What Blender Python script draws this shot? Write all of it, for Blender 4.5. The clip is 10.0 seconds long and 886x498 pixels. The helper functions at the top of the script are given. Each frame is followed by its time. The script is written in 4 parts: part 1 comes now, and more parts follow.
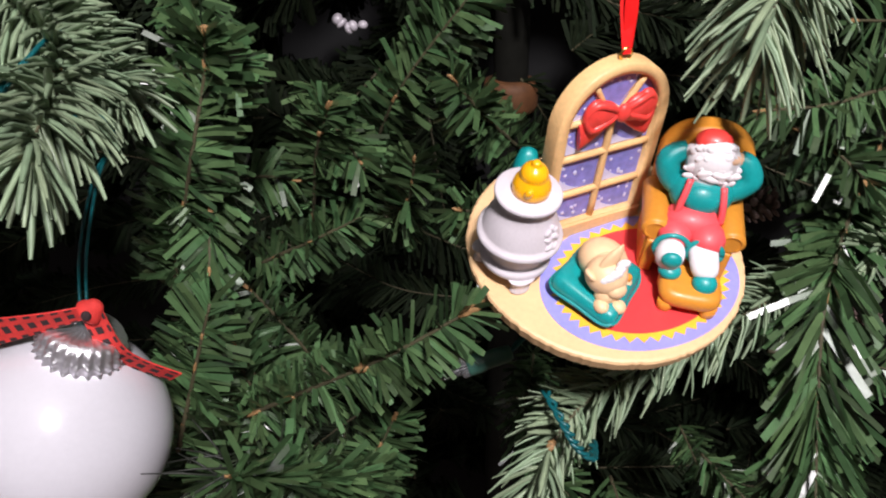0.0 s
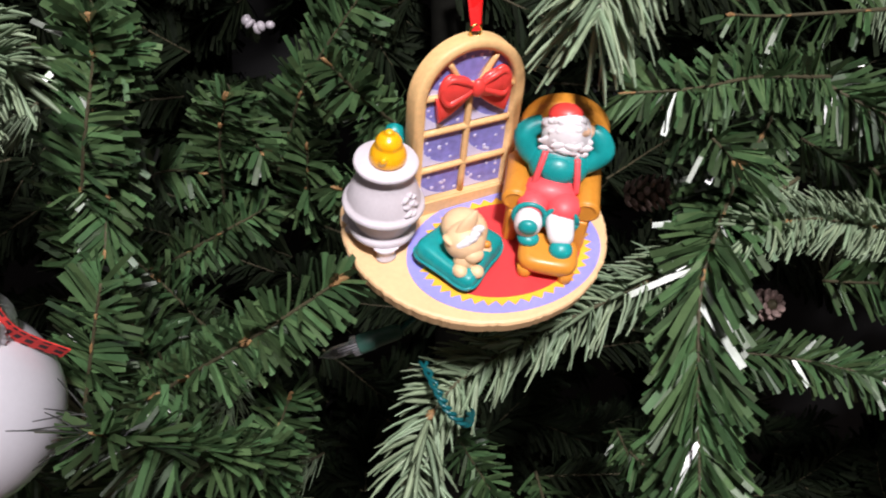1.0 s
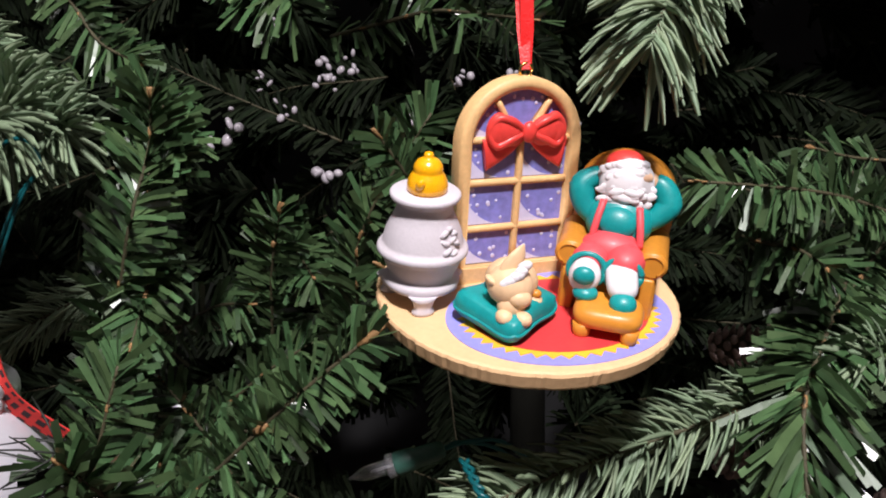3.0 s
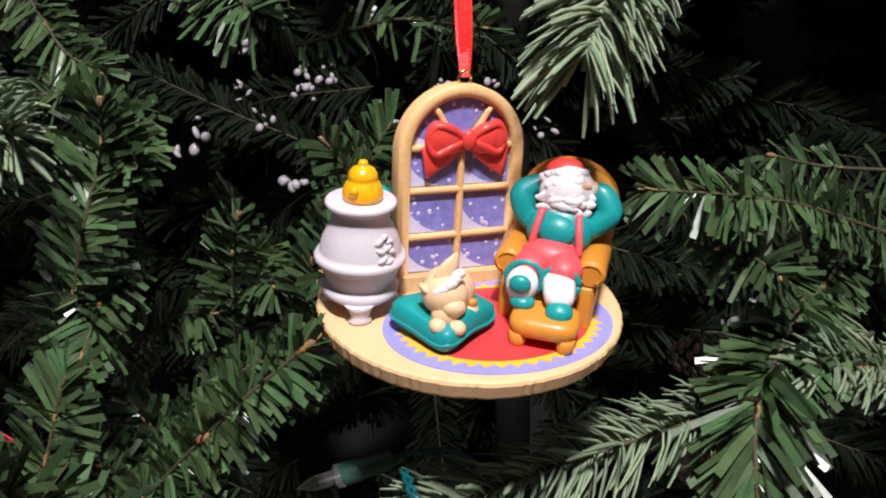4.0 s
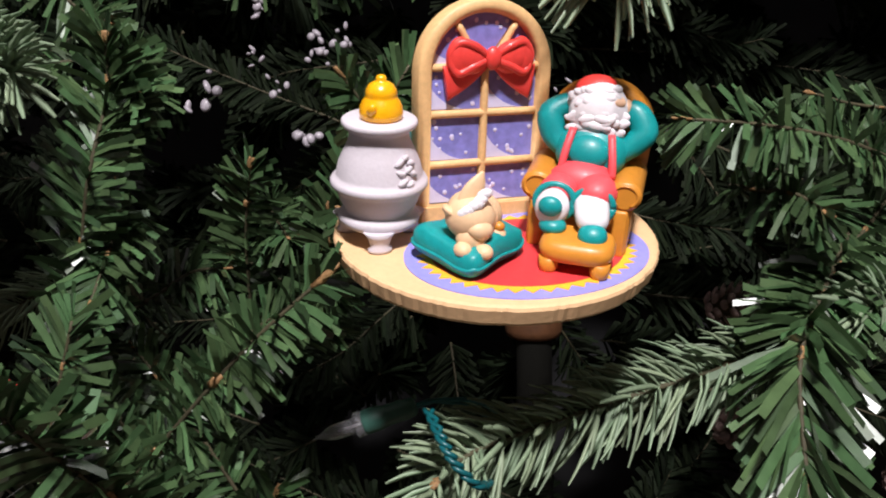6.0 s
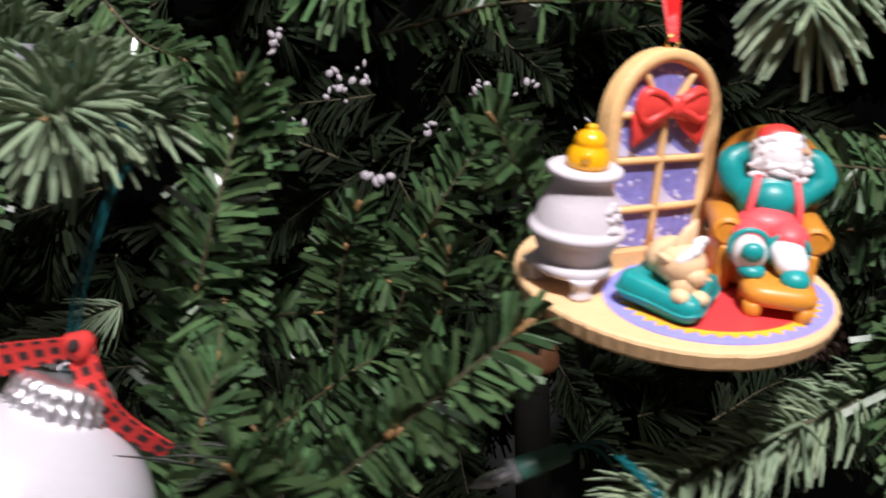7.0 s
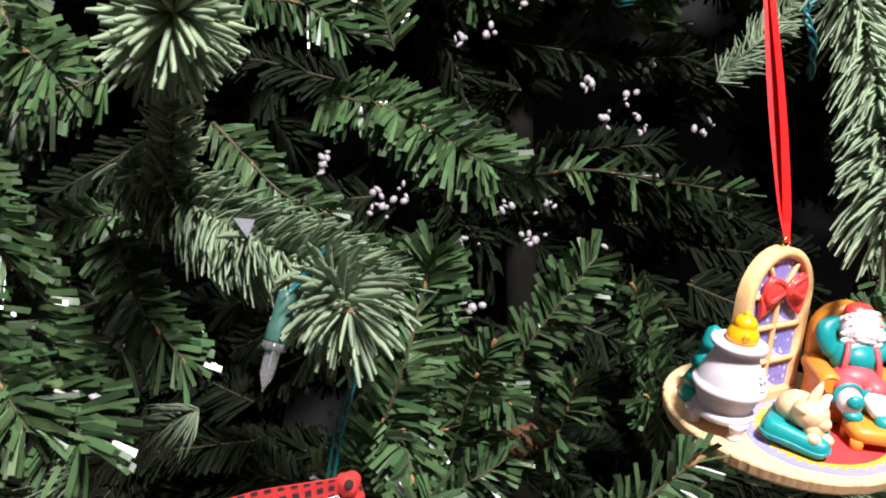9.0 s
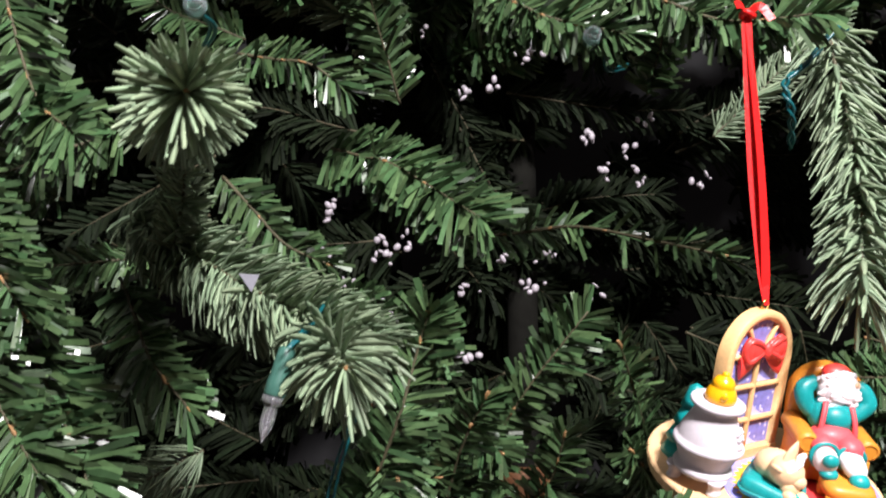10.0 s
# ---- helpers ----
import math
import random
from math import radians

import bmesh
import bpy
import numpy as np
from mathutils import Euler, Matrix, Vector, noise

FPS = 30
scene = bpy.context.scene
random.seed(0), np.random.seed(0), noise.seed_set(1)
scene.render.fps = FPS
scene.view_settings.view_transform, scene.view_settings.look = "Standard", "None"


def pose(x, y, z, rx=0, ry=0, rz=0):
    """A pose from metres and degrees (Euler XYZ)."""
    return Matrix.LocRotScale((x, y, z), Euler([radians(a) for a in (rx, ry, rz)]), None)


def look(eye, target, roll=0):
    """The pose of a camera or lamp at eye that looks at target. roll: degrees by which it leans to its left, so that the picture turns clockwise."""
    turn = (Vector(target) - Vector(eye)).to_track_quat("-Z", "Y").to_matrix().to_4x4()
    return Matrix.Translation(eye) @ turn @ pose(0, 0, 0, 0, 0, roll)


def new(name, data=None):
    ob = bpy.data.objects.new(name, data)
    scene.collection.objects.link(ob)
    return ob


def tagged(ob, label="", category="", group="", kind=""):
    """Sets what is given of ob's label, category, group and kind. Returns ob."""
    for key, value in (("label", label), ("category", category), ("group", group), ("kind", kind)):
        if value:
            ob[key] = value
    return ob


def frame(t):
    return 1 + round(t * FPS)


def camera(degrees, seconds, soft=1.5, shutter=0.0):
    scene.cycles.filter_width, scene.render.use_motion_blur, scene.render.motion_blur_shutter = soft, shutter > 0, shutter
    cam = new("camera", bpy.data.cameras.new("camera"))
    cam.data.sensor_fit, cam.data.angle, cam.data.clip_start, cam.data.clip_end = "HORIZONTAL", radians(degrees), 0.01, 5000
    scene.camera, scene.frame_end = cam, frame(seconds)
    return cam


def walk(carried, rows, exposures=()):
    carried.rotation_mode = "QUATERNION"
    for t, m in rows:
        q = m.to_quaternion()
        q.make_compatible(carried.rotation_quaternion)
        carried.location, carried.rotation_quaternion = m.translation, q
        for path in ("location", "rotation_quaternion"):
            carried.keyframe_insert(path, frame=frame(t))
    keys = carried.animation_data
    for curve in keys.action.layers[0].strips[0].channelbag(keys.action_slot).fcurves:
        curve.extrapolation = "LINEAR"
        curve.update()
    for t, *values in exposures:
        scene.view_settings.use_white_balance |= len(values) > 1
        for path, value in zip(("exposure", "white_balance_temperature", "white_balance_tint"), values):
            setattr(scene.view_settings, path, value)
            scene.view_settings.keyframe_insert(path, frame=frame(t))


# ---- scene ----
cam = camera(54.0, 10.0, soft=1.9, shutter=0.3)
PATH = [
    (0, (0.017, 0.01, 1.32), (-0.023, 1.792, 0.413), -0.4),
    (0.5, (0.021, 0.002, 1.31), (0.042, 1.789, 0.412), -1.0),
    (1, (0.056, -0.011, 1.307), (0.055, 1.803, 0.466), -0.5),
    (1.5, (0.067, -0.022, 1.287), (0.037, 1.846, 0.572), 0.0),
    (2, (0.069, 0.005, 1.236), (-0.018, 1.953, 0.791), -0.3),
    (2.5, (0.067, -0.001, 1.215), (-0.114, 1.984, 1.048), -0.1),
    (4, (0.092, 0.003, 1.214), (-0.144, 1.987, 1.111), -0.2),
    (4.5, (0.099, 0.01, 1.205), (-0.143, 1.993, 1.115), -0.6),
    (5, (0.092, 0.018, 1.188), (-0.155, 2.0, 1.086), -0.7),
    (5.2, (0.093, 0.019, 1.187), (-0.153, 2.001, 1.089), -0.7),
    (6.3, (0.079, 0.017, 1.194), (-0.199, 1.994, 1.079), -1.0),
    (6.5, (0.067, 0.019, 1.191), (-0.187, 2.001, 1.099), -0.8),
    (7, (0.003, 0.012, 1.199), (-0.04, 2.011, 1.154), -1.3),
    (7.5, (-0.111, -0.007, 1.215), (0.083, 1.983, 1.204), -2.5),
    (8, (-0.111, -0.025, 1.248), (0.126, 1.961, 1.273), -2.2),
    (8.5, (-0.111, -0.056, 1.255), (0.133, 1.928, 1.336), -1.5),
    (9, (-0.109, -0.058, 1.241), (0.116, 1.929, 1.31), -1.1),
    (9.5, (-0.121, -0.07, 1.234), (0.133, 1.912, 1.339), 0.2),
    (10, (-0.104, -0.077, 1.25), (0.097, 1.907, 1.399), -0.3),
]
EXPOSURES = [(0.0, -0.38), (6.5, -0.35), (7.5, 0.02), (8.5, 0.32), (10.0, 0.32)]
walk(cam, [(t, look(eye, target, roll)) for t, eye, target, roll in PATH], EXPOSURES)


# world and light: an evening room with one warm-white ceiling lamp behind the camera
world = bpy.data.worlds.new("room_dark")
world.use_nodes = True
world.node_tree.nodes["Background"].inputs[0].default_value = (0.6, 0.65, 0.8, 1)
world.node_tree.nodes["Background"].inputs[1].default_value = 0.006
scene.world = world
LAMPS = [((0.26, -0.90, 2.36), 76.0)]
for at, watts in LAMPS:
    lamp_data = bpy.data.lights.new("ceiling_lamp_light", "AREA")
    lamp_data.shape, lamp_data.size, lamp_data.energy, lamp_data.color = "DISK", 0.20, watts, (1.0, 0.945, 0.975)
    new("ceiling_lamp_light", lamp_data).matrix_world = look(at, (0.04, 0.30, 1.18))


# ---- materials ----
def material(name, colour, rough=0.5, metal=0.0, vary=0.15, scale=200.0, bump=0.15, bump_scale=None, coat=0.0, island=0.0, second=None, spec=0.5):
    """Colour with a large and a small mottling, fine relief, and island-to-island variation."""
    m = bpy.data.materials.new(name)
    m.use_nodes = True
    nt = m.node_tree
    n, l = nt.nodes, nt.links
    b = n["Principled BSDF"]
    b.inputs["Roughness"].default_value, b.inputs["Metallic"].default_value = rough, metal
    b.inputs["Coat Weight"].default_value, b.inputs["Coat Roughness"].default_value = coat, 0.15
    b.inputs["Specular IOR Level"].default_value = spec
    co = n.new("ShaderNodeTexCoord")
    big, small = n.new("ShaderNodeTexNoise"), n.new("ShaderNodeTexNoise")
    big.inputs["Scale"].default_value, small.inputs["Scale"].default_value = scale * 0.3, scale * 2.5
    small.inputs["Detail"].default_value = 4
    for t in (big, small):
        l.new(co.outputs["Object"], t.inputs["Vector"])
    add = n.new("ShaderNodeMath")
    add.operation = "ADD"
    l.new(big.outputs[0], add.inputs[0])
    l.new(small.outputs[0], add.inputs[1])
    fac = n.new("ShaderNodeMapRange")
    fac.inputs[1].default_value, fac.inputs[2].default_value = 0.6, 1.4
    l.new(add.outputs[0], fac.inputs[0])
    mix = n.new("ShaderNodeMix")
    mix.data_type = "RGBA"
    other = second or tuple(c * (1 - vary) for c in colour)
    mix.inputs[6].default_value, mix.inputs[7].default_value = (*other, 1), (*(min(1, c * (1 + 0.4 * vary)) for c in colour), 1)
    l.new(fac.outputs[0], mix.inputs[0])
    out = mix.outputs[2]
    if island:
        geo, hsv = n.new("ShaderNodeNewGeometry"), n.new("ShaderNodeHueSaturation")
        val, hue = n.new("ShaderNodeMapRange"), n.new("ShaderNodeMapRange")
        val.inputs[3].default_value, val.inputs[4].default_value = 1 - island, 1 + island
        hue.inputs[3].default_value, hue.inputs[4].default_value = 0.475, 0.515
        frac = n.new("ShaderNodeMath")
        frac.operation = "MULTIPLY_ADD"
        frac.inputs[1].default_value, frac.inputs[2].default_value = 37.0, 0.0
        wrap = n.new("ShaderNodeMath")
        wrap.operation = "FRACT"
        l.new(geo.outputs["Random Per Island"], val.inputs[0])
        l.new(geo.outputs["Random Per Island"], frac.inputs[0])
        l.new(frac.outputs[0], wrap.inputs[0])
        l.new(wrap.outputs[0], hue.inputs[0])
        l.new(val.outputs[0], hsv.inputs["Value"])
        l.new(hue.outputs[0], hsv.inputs["Hue"])
        l.new(out, hsv.inputs["Color"])
        out = hsv.outputs[0]
    l.new(out, b.inputs["Base Color"])
    if bump:
        bn = n.new("ShaderNodeBump")
        bn.inputs["Strength"].default_value, bn.inputs["Distance"].default_value = bump, 0.0004
        tex = small
        if bump_scale:
            tex = n.new("ShaderNodeTexNoise")
            tex.inputs["Scale"].default_value, tex.inputs["Detail"].default_value = bump_scale, 5
            l.new(co.outputs["Object"], tex.inputs["Vector"])
        l.new(tex.outputs[0], bn.inputs["Height"])
        l.new(bn.outputs[0], b.inputs["Normal"])
    return m


TAN = material("tan_painted_resin", (0.80, 0.52, 0.28), 0.5, vary=0.12, bump=0.25)
TAN_DARK = material("window_frame_tan", (0.78, 0.49, 0.22), 0.5, vary=0.2, bump=0.3, scale=250)
VIOLET = material("violet_night_paint", (0.25, 0.25, 0.66), 0.4, vary=0.45, scale=150, bump=0.1)
SNOW = material("pale_snow_paint", (0.62, 0.60, 0.82), 0.5, vary=0.1)
RED = material("red_bow_paint", (0.80, 0.055, 0.045), 0.42, vary=0.15, coat=0.15)
PINK = material("coral_red_paint", (0.80, 0.085, 0.10), 0.5, vary=0.12, coat=0.05)
RUG_RED = material("rug_red_paint", (0.72, 0.05, 0.055), 0.45, vary=0.12)
RUG_BLUE = material("rug_periwinkle_paint", (0.30, 0.29, 0.76), 0.5, vary=0.15)
RUG_YELLOW = material("rug_yellow_paint", (0.90, 0.50, 0.04), 0.5, vary=0.12)
TEAL = material("teal_paint", (0.004, 0.29, 0.29), 0.42, vary=0.2, coat=0.08)
WHITE = material("white_figurine_paint", (0.78, 0.74, 0.76), 0.5, vary=0.08, bump=0.3)
SKIN = material("beige_figurine_paint", (0.80, 0.50, 0.32), 0.45, vary=0.1)
GREY = material("stove_grey_resin", (0.62, 0.57, 0.61), 0.6, vary=0.06, bump=0.25, scale=350)
KETTLE = material("golden_yellow_paint", (0.92, 0.43, 0.005), 0.28, vary=0.12, coat=0.3)
ORANGE = material("armchair_ochre_paint", (0.66, 0.26, 0.03), 0.42, vary=0.15, coat=0.1)
CREAM = material("cream_animal_paint", (0.82, 0.55, 0.32), 0.5, vary=0.12)
BRASS = material("brass_wire", (0.75, 0.48, 0.15), 0.25, 1.0, vary=0.1, bump=0.0)
RIBBON = material("red_satin_ribbon", (0.78, 0.012, 0.012), 0.35, vary=0.2, scale=600, bump=0.35)
BALL = material("white_gloss_ball", (0.54, 0.525, 0.57), 0.12, vary=0.04, bump=0.0, coat=0.5)
SILVER = material("silver_cap_foil", (0.90, 0.88, 0.92), 0.42, 1.0, vary=0.1, bump=0.6, scale=300)
CHECK_RED = material("plaid_red_cloth", (0.62, 0.03, 0.025), 0.8, vary=0.3, scale=900, bump=0.6)
CHECK_BLACK = material("plaid_black_cloth", (0.03, 0.012, 0.014), 0.85, vary=0.3, scale=900, bump=0.6)
TEAL_WIRE = material("teal_plastic_wire", (0.004, 0.090, 0.100), 0.35, vary=0.2, bump=0.0)
SOCKET = material("green_lamp_socket", (0.045, 0.13, 0.10), 0.4, vary=0.2)
FLAT_GREEN = material("cut_foil_needles", (0.054, 0.106, 0.042), 0.30, vary=0.45, scale=60, bump=0.15, island=0.6, spec=0.65)
ROUND_GREEN = material("moulded_needles", (0.21, 0.285, 0.175), 0.5, vary=0.3, scale=60, bump=0.15, island=0.25, spec=0.5)
GLIMPSE_WHITE = material("glimpse_white", (0.42, 0.385, 0.42), 0.35, vary=0.3)
TAG = material("grey_tag_plastic", (0.20, 0.20, 0.23), 0.45, vary=0.15)
CONE = material("frosted_pink_scales", (0.27, 0.185, 0.165), 0.7, vary=0.45, scale=300, bump=0.4)
STEM = material("twisted_wire_stem", (0.07, 0.06, 0.03), 0.7, vary=0.4, bump=0.6)
WRAP = material("orange_brown_bark_wrap", (0.36, 0.20, 0.08), 0.7, vary=0.6, scale=400, bump=0.6)
# Near-black colour that sinks the pole into the shade inside the tree.
TRUNK = material("shade_dark_trunk_paint", (0.010, 0.010, 0.008), 0.9, vary=0.4, scale=40, bump=0.5, spec=0.1)
SLEEVE = material("brown_pole_sleeve", (0.13, 0.050, 0.016), 0.7, vary=0.5, scale=60, bump=0.4)
BRISTLE = material("dark_bristle_plastic", (0.012, 0.014, 0.010), 0.6, vary=0.3, bump=0.0)
# Near-black wall colour stands in for the shade between the boughs.
SHADE_WALL = material("shade_black_wall_paint", (0.010, 0.010, 0.011), 0.85, vary=0.2, scale=8, bump=0.2)
# Olive needles, colour and sheen cut far down to carry the inner shade.
INNER_SHADE_GREEN = material("inner_shade_olive_needles", (0.011, 0.018, 0.008), 0.75, vary=0.5, scale=60, bump=0.0, island=0.5, spec=0.12)
WALL = material("white_wall_paint", (0.62, 0.60, 0.62), 0.8, vary=0.05, scale=8, bump=0.2)
CEILING = material("ceiling_white_paint", (0.75, 0.74, 0.72), 0.9, vary=0.05, scale=8, bump=0.2)
FLOOR = material("brown_carpet", (0.16, 0.11, 0.08), 0.95, vary=0.3, scale=60, bump=0.8)

GLASS = bpy.data.materials.new("clear_bulb_glass")
GLASS.use_nodes = True
GLASS.node_tree.nodes["Principled BSDF"].inputs["Transmission Weight"].default_value = 0.9
GLASS.node_tree.nodes["Principled BSDF"].inputs["Roughness"].default_value = 0.08
GLASS.node_tree.nodes["Principled BSDF"].inputs["IOR"].default_value = 1.45
GLASS.node_tree.nodes["Principled BSDF"].inputs["Base Color"].default_value = (0.9, 0.9, 0.95, 1)
LAMP_GLOW = bpy.data.materials.new("lamp_opal_glow")
LAMP_GLOW.use_nodes = True
LAMP_GLOW.node_tree.nodes["Principled BSDF"].inputs["Emission Color"].default_value = (1.0, 0.93, 0.86, 1)
LAMP_GLOW.node_tree.nodes["Principled BSDF"].inputs["Emission Strength"].default_value = 6.0

MM = 0.001


# ---- mesh helpers ----
def smooth(bm, on=True):
    for f in bm.faces:
        f.smooth = on


def link_mesh(name, bm, mats, parent=None, label=""):
    me = bpy.data.meshes.new(name)
    bm.to_mesh(me)
    bm.free()
    for m in mats if isinstance(mats, (list, tuple)) else [mats]:
        me.materials.append(m)
    ob = new(name, me)
    if parent is not None:
        ob.parent = parent
    if label:
        tagged(ob, label)
    return ob


def part(name, bm, mats, parent, label=""):
    return link_mesh(name, bm, mats, parent, label)


def blob(bm, c, r, rot=(0, 0, 0), mat=0, seg=20, ring=12):
    """An ellipsoid in millimetres."""
    m = Matrix.LocRotScale([v * MM for v in c], Euler([radians(a) for a in rot]), [v * MM for v in r])
    made = bmesh.ops.create_uvsphere(bm, u_segments=seg, v_segments=ring, radius=1.0, matrix=m)
    for f in {f for v in made["verts"] for f in v.link_faces}:
        f.material_index, f.smooth = mat, True


def rings(bm, loops, mat=0, closed=True, cap=True, soft=True):
    """Skin a list of equal rings of points (metres)."""
    vs = [[bm.verts.new(p) for p in loop] for loop in loops]
    n = len(vs[0])
    for a, b in zip(vs, vs[1:]):
        for i in range(n if closed else n - 1):
            f = bm.faces.new((a[i], a[(i + 1) % n], b[(i + 1) % n], b[i]))
            f.material_index, f.smooth = mat, soft
    if cap and closed:
        for loop in (vs[0][::-1], vs[-1]):
            f = bm.faces.new(loop)
            f.material_index = mat
    return vs


def lathe(bm, prof, c=(0, 0, 0), seg=36, mat=0, wob=0.0):
    """A turned shape: profile of (radius, height) in millimetres."""
    loops = []
    for r, z in prof:
        loops.append([((c[0] + r * math.cos(a) * (1 + wob * math.sin(5 * a + z))) * MM, (c[1] + r * math.sin(a) * (1 + wob * math.sin(4 * a))) * MM, (c[2] + z) * MM)
                      for a in (2 * math.pi * i / seg for i in range(seg))])
    rings(bm, loops, mat)


def spline(pts, n):
    """n + 1 points along a smooth curve through pts."""
    pts = [Vector(p) for p in pts]
    ext = [2 * pts[0] - pts[1]] + pts + [2 * pts[-1] - pts[-2]]
    out = []
    for i in range(n + 1):
        u = i / n * (len(pts) - 1)
        k = min(int(u), len(pts) - 2)
        u -= k
        p0, p1, p2, p3 = ext[k:k + 4]
        out.append(0.5 * (2 * p1 + (p2 - p0) * u + (2 * p0 - 5 * p1 + 4 * p2 - p3) * u * u + (3 * p1 - p0 - 3 * p2 + p3) * u ** 3))
    return out


def tube(bm, pts, radius, seg=8, mat=0, flat=1.0, up=(0.31, 0.2, 0.9)):
    """A tube along points in metres; radius a number or one for each point; flat squeezes it across."""
    pts = [Vector(p) for p in pts]
    loops = []
    for i, p in enumerate(pts):
        t = (pts[min(i + 1, len(pts) - 1)] - pts[max(i - 1, 0)]).normalized()
        a = t.cross(Vector(up)).normalized()
        b = t.cross(a)
        r = radius[i] if isinstance(radius, (list, tuple)) else radius
        loops.append([p + a * r * math.cos(w) + b * r * flat * math.sin(w) for w in (2 * math.pi * k / seg for k in range(seg))])
    rings(bm, loops, mat)


def slab(bm, outline, lo, hi, axis="z", mat=0, bevel=0.0, soft=False):
    """A plate from a 2D outline (millimetres) between two heights, with rounded rims."""
    def at(p, h):
        q = (p[0], p[1], h) if axis == "z" else (p[0], h, p[1])
        return Vector(q) * MM
    cx, cy = sum(p[0] for p in outline) / len(outline), sum(p[1] for p in outline) / len(outline)
    size = max(math.hypot(p[0] - cx, p[1] - cy) for p in outline)
    def inset(d):
        return [(cx + (p[0] - cx) * (1 - d / size), cy + (p[1] - cy) * (1 - d / size)) for p in outline]
    steps = [(0, lo), (0, hi)]
    if bevel:
        s = 1 if hi > lo else -1
        steps = [(bevel, lo), (bevel * 0.3, lo + s * bevel * 0.3), (0, lo + s * bevel), (0, hi - s * bevel), (bevel * 0.3, hi - s * bevel * 0.3), (bevel, hi)]
    rings(bm, [[at(p, h) for p in inset(d)] for d, h in steps], mat, soft=soft)


def fixed(bm):
    bmesh.ops.recalc_face_normals(bm, faces=bm.faces)
    return bm


def ellipse(cx, cy, rx, ry, n=64, turn=0.0, wave=0.0, count=0):
    out = []
    for i in range(n):
        a = 2 * math.pi * i / n
        k = 1 + wave * math.sin(count * a)
        x, y = rx * k * math.cos(a), ry * k * math.sin(a)
        out.append((cx + x * math.cos(turn) - y * math.sin(turn), cy + x * math.sin(turn) + y * math.cos(turn)))
    return out


# ---- the room that closes the place ----
def box(name, lo, hi, mat, label):
    bm = bmesh.new()
    bmesh.ops.create_cube(bm, size=1.0)
    for v in bm.verts:
        v.co = [lo[k] + (v.co[k] + 0.5) * (hi[k] - lo[k]) for k in range(3)]
    return tagged(link_mesh(name, bm, mat), label, name.split("_")[0], kind="structure")


box("floor", (-2.6, -3.4, -0.1), (2.6, 1.5, 0), FLOOR, "brown carpet floor of a dim living room")
box("ceiling", (-2.6, -3.4, 2.45), (2.6, 1.5, 2.55), CEILING, "plain white painted ceiling")
box("wall_north", (-2.6, 1.3, 0), (2.6, 1.5, 2.45), SHADE_WALL, "wall behind the tree, coloured near black as the shade between boughs")
box("wall_south", (-2.6, -3.4, 0), (2.6, -3.2, 2.45), WALL, "plain white wall behind the camera")
box("wall_west", (-2.6, -3.2, 0), (-2.4, 1.3, 2.45), WALL, "plain white side wall")
box("wall_east", (2.4, -3.2, 0), (2.6, 1.3, 2.45), WALL, "plain white side wall")
for at, watts in LAMPS:
    bm = bmesh.new()
    lathe(bm, [(20, 0), (150, 0), (165, 12), (165, 30), (150, 36), (20, 36)], seg=40)
    lamp_thing = tagged(new("ceiling_lamp"), "round white ceiling lamp giving warm white light", "lamp")
    lamp_thing.location = (at[0], at[1], 2.414)
    part("lamp_base", bm, CEILING, lamp_thing)
    bm = bmesh.new()
    lathe(bm, [(1, -16), (80, -13), (140, -4), (146, -0.5), (1, -0.5)], seg=40)
    part("shade", bm, LAMP_GLOW, lamp_thing, "glowing opal shade")


# ---- the hanging ornament with its little room ----
ornament = tagged(new("hanging_ornament"), "painted resin ornament of a cosy room hanging on red ribbon", "ornament")
ORN = Matrix.LocRotScale((0.06116, 0.29109, 1.1848), Euler([radians(a) for a in (16.34, -3.43, 27.69)]), None)
ornament.matrix_world = ORN
# the base is set at a slant to the window
SLANT = Matrix.Translation((0, -0.036, 0)) @ Matrix.Rotation(radians(5.7), 4, "X") @ Matrix.Rotation(radians(-1.7), 4, "Y") @ Matrix.Translation((0, 0.036, 0))

# base disc with hand-cut ridges round the rim
bm = bmesh.new()
N = 220
rim = []
rnd = random.Random(3)
for i in range(N):
    a = 2 * math.pi * i / N
    rim.append((a, 1 + (rnd.uniform(-0.009, 0.004) if rnd.random() < 0.5 else rnd.uniform(-0.001, 0.002))))
def rim_loop(z, inset, k):
    return [((0.8 + (49.0 - inset) * math.cos(a) * (1 + (w - 1) * k)) * MM, (-12.0 + (48.4 - inset) * math.sin(a) * (1 + (w - 1) * k)) * MM, z * MM) for a, w in rim]
rings(bm, [rim_loop(-6.4, 3.5, 0), rim_loop(-6.2, 1.6, 0.8), rim_loop(-5.2, 0.9, 1), rim_loop(-1.3, 0.1, 1), rim_loop(-0.4, 0.5, 0.8), rim_loop(0, 1.4, 0.1)], soft=False)
base = part("base_disc", fixed(bm), TAN, ornament, "tan round base with ridged rim")
base.matrix_basis = SLANT

# rug in three painted layers
rug = part("rug", (lambda b: (slab(b, ellipse(3.5, -29.3, 36.5, 27.5, 72), 0.0, 0.35), b)[1])(bmesh.new()), RUG_BLUE, ornament, "oval rug with blue edge")
bm = bmesh.new()
zig = []
for i in range(84):
    a = 2 * math.pi * i / 84
    k = 0.905 if i % 2 else 0.825
    zig.append((3.5 + 36.5 * k * math.cos(a), -29.3 + 27.5 * k * math.sin(a)))
slab(bm, zig, 0.3, 0.55)
part("zigzag_border", fixed(bm), RUG_YELLOW, rug, "yellow zigzag border")
bm = bmesh.new()
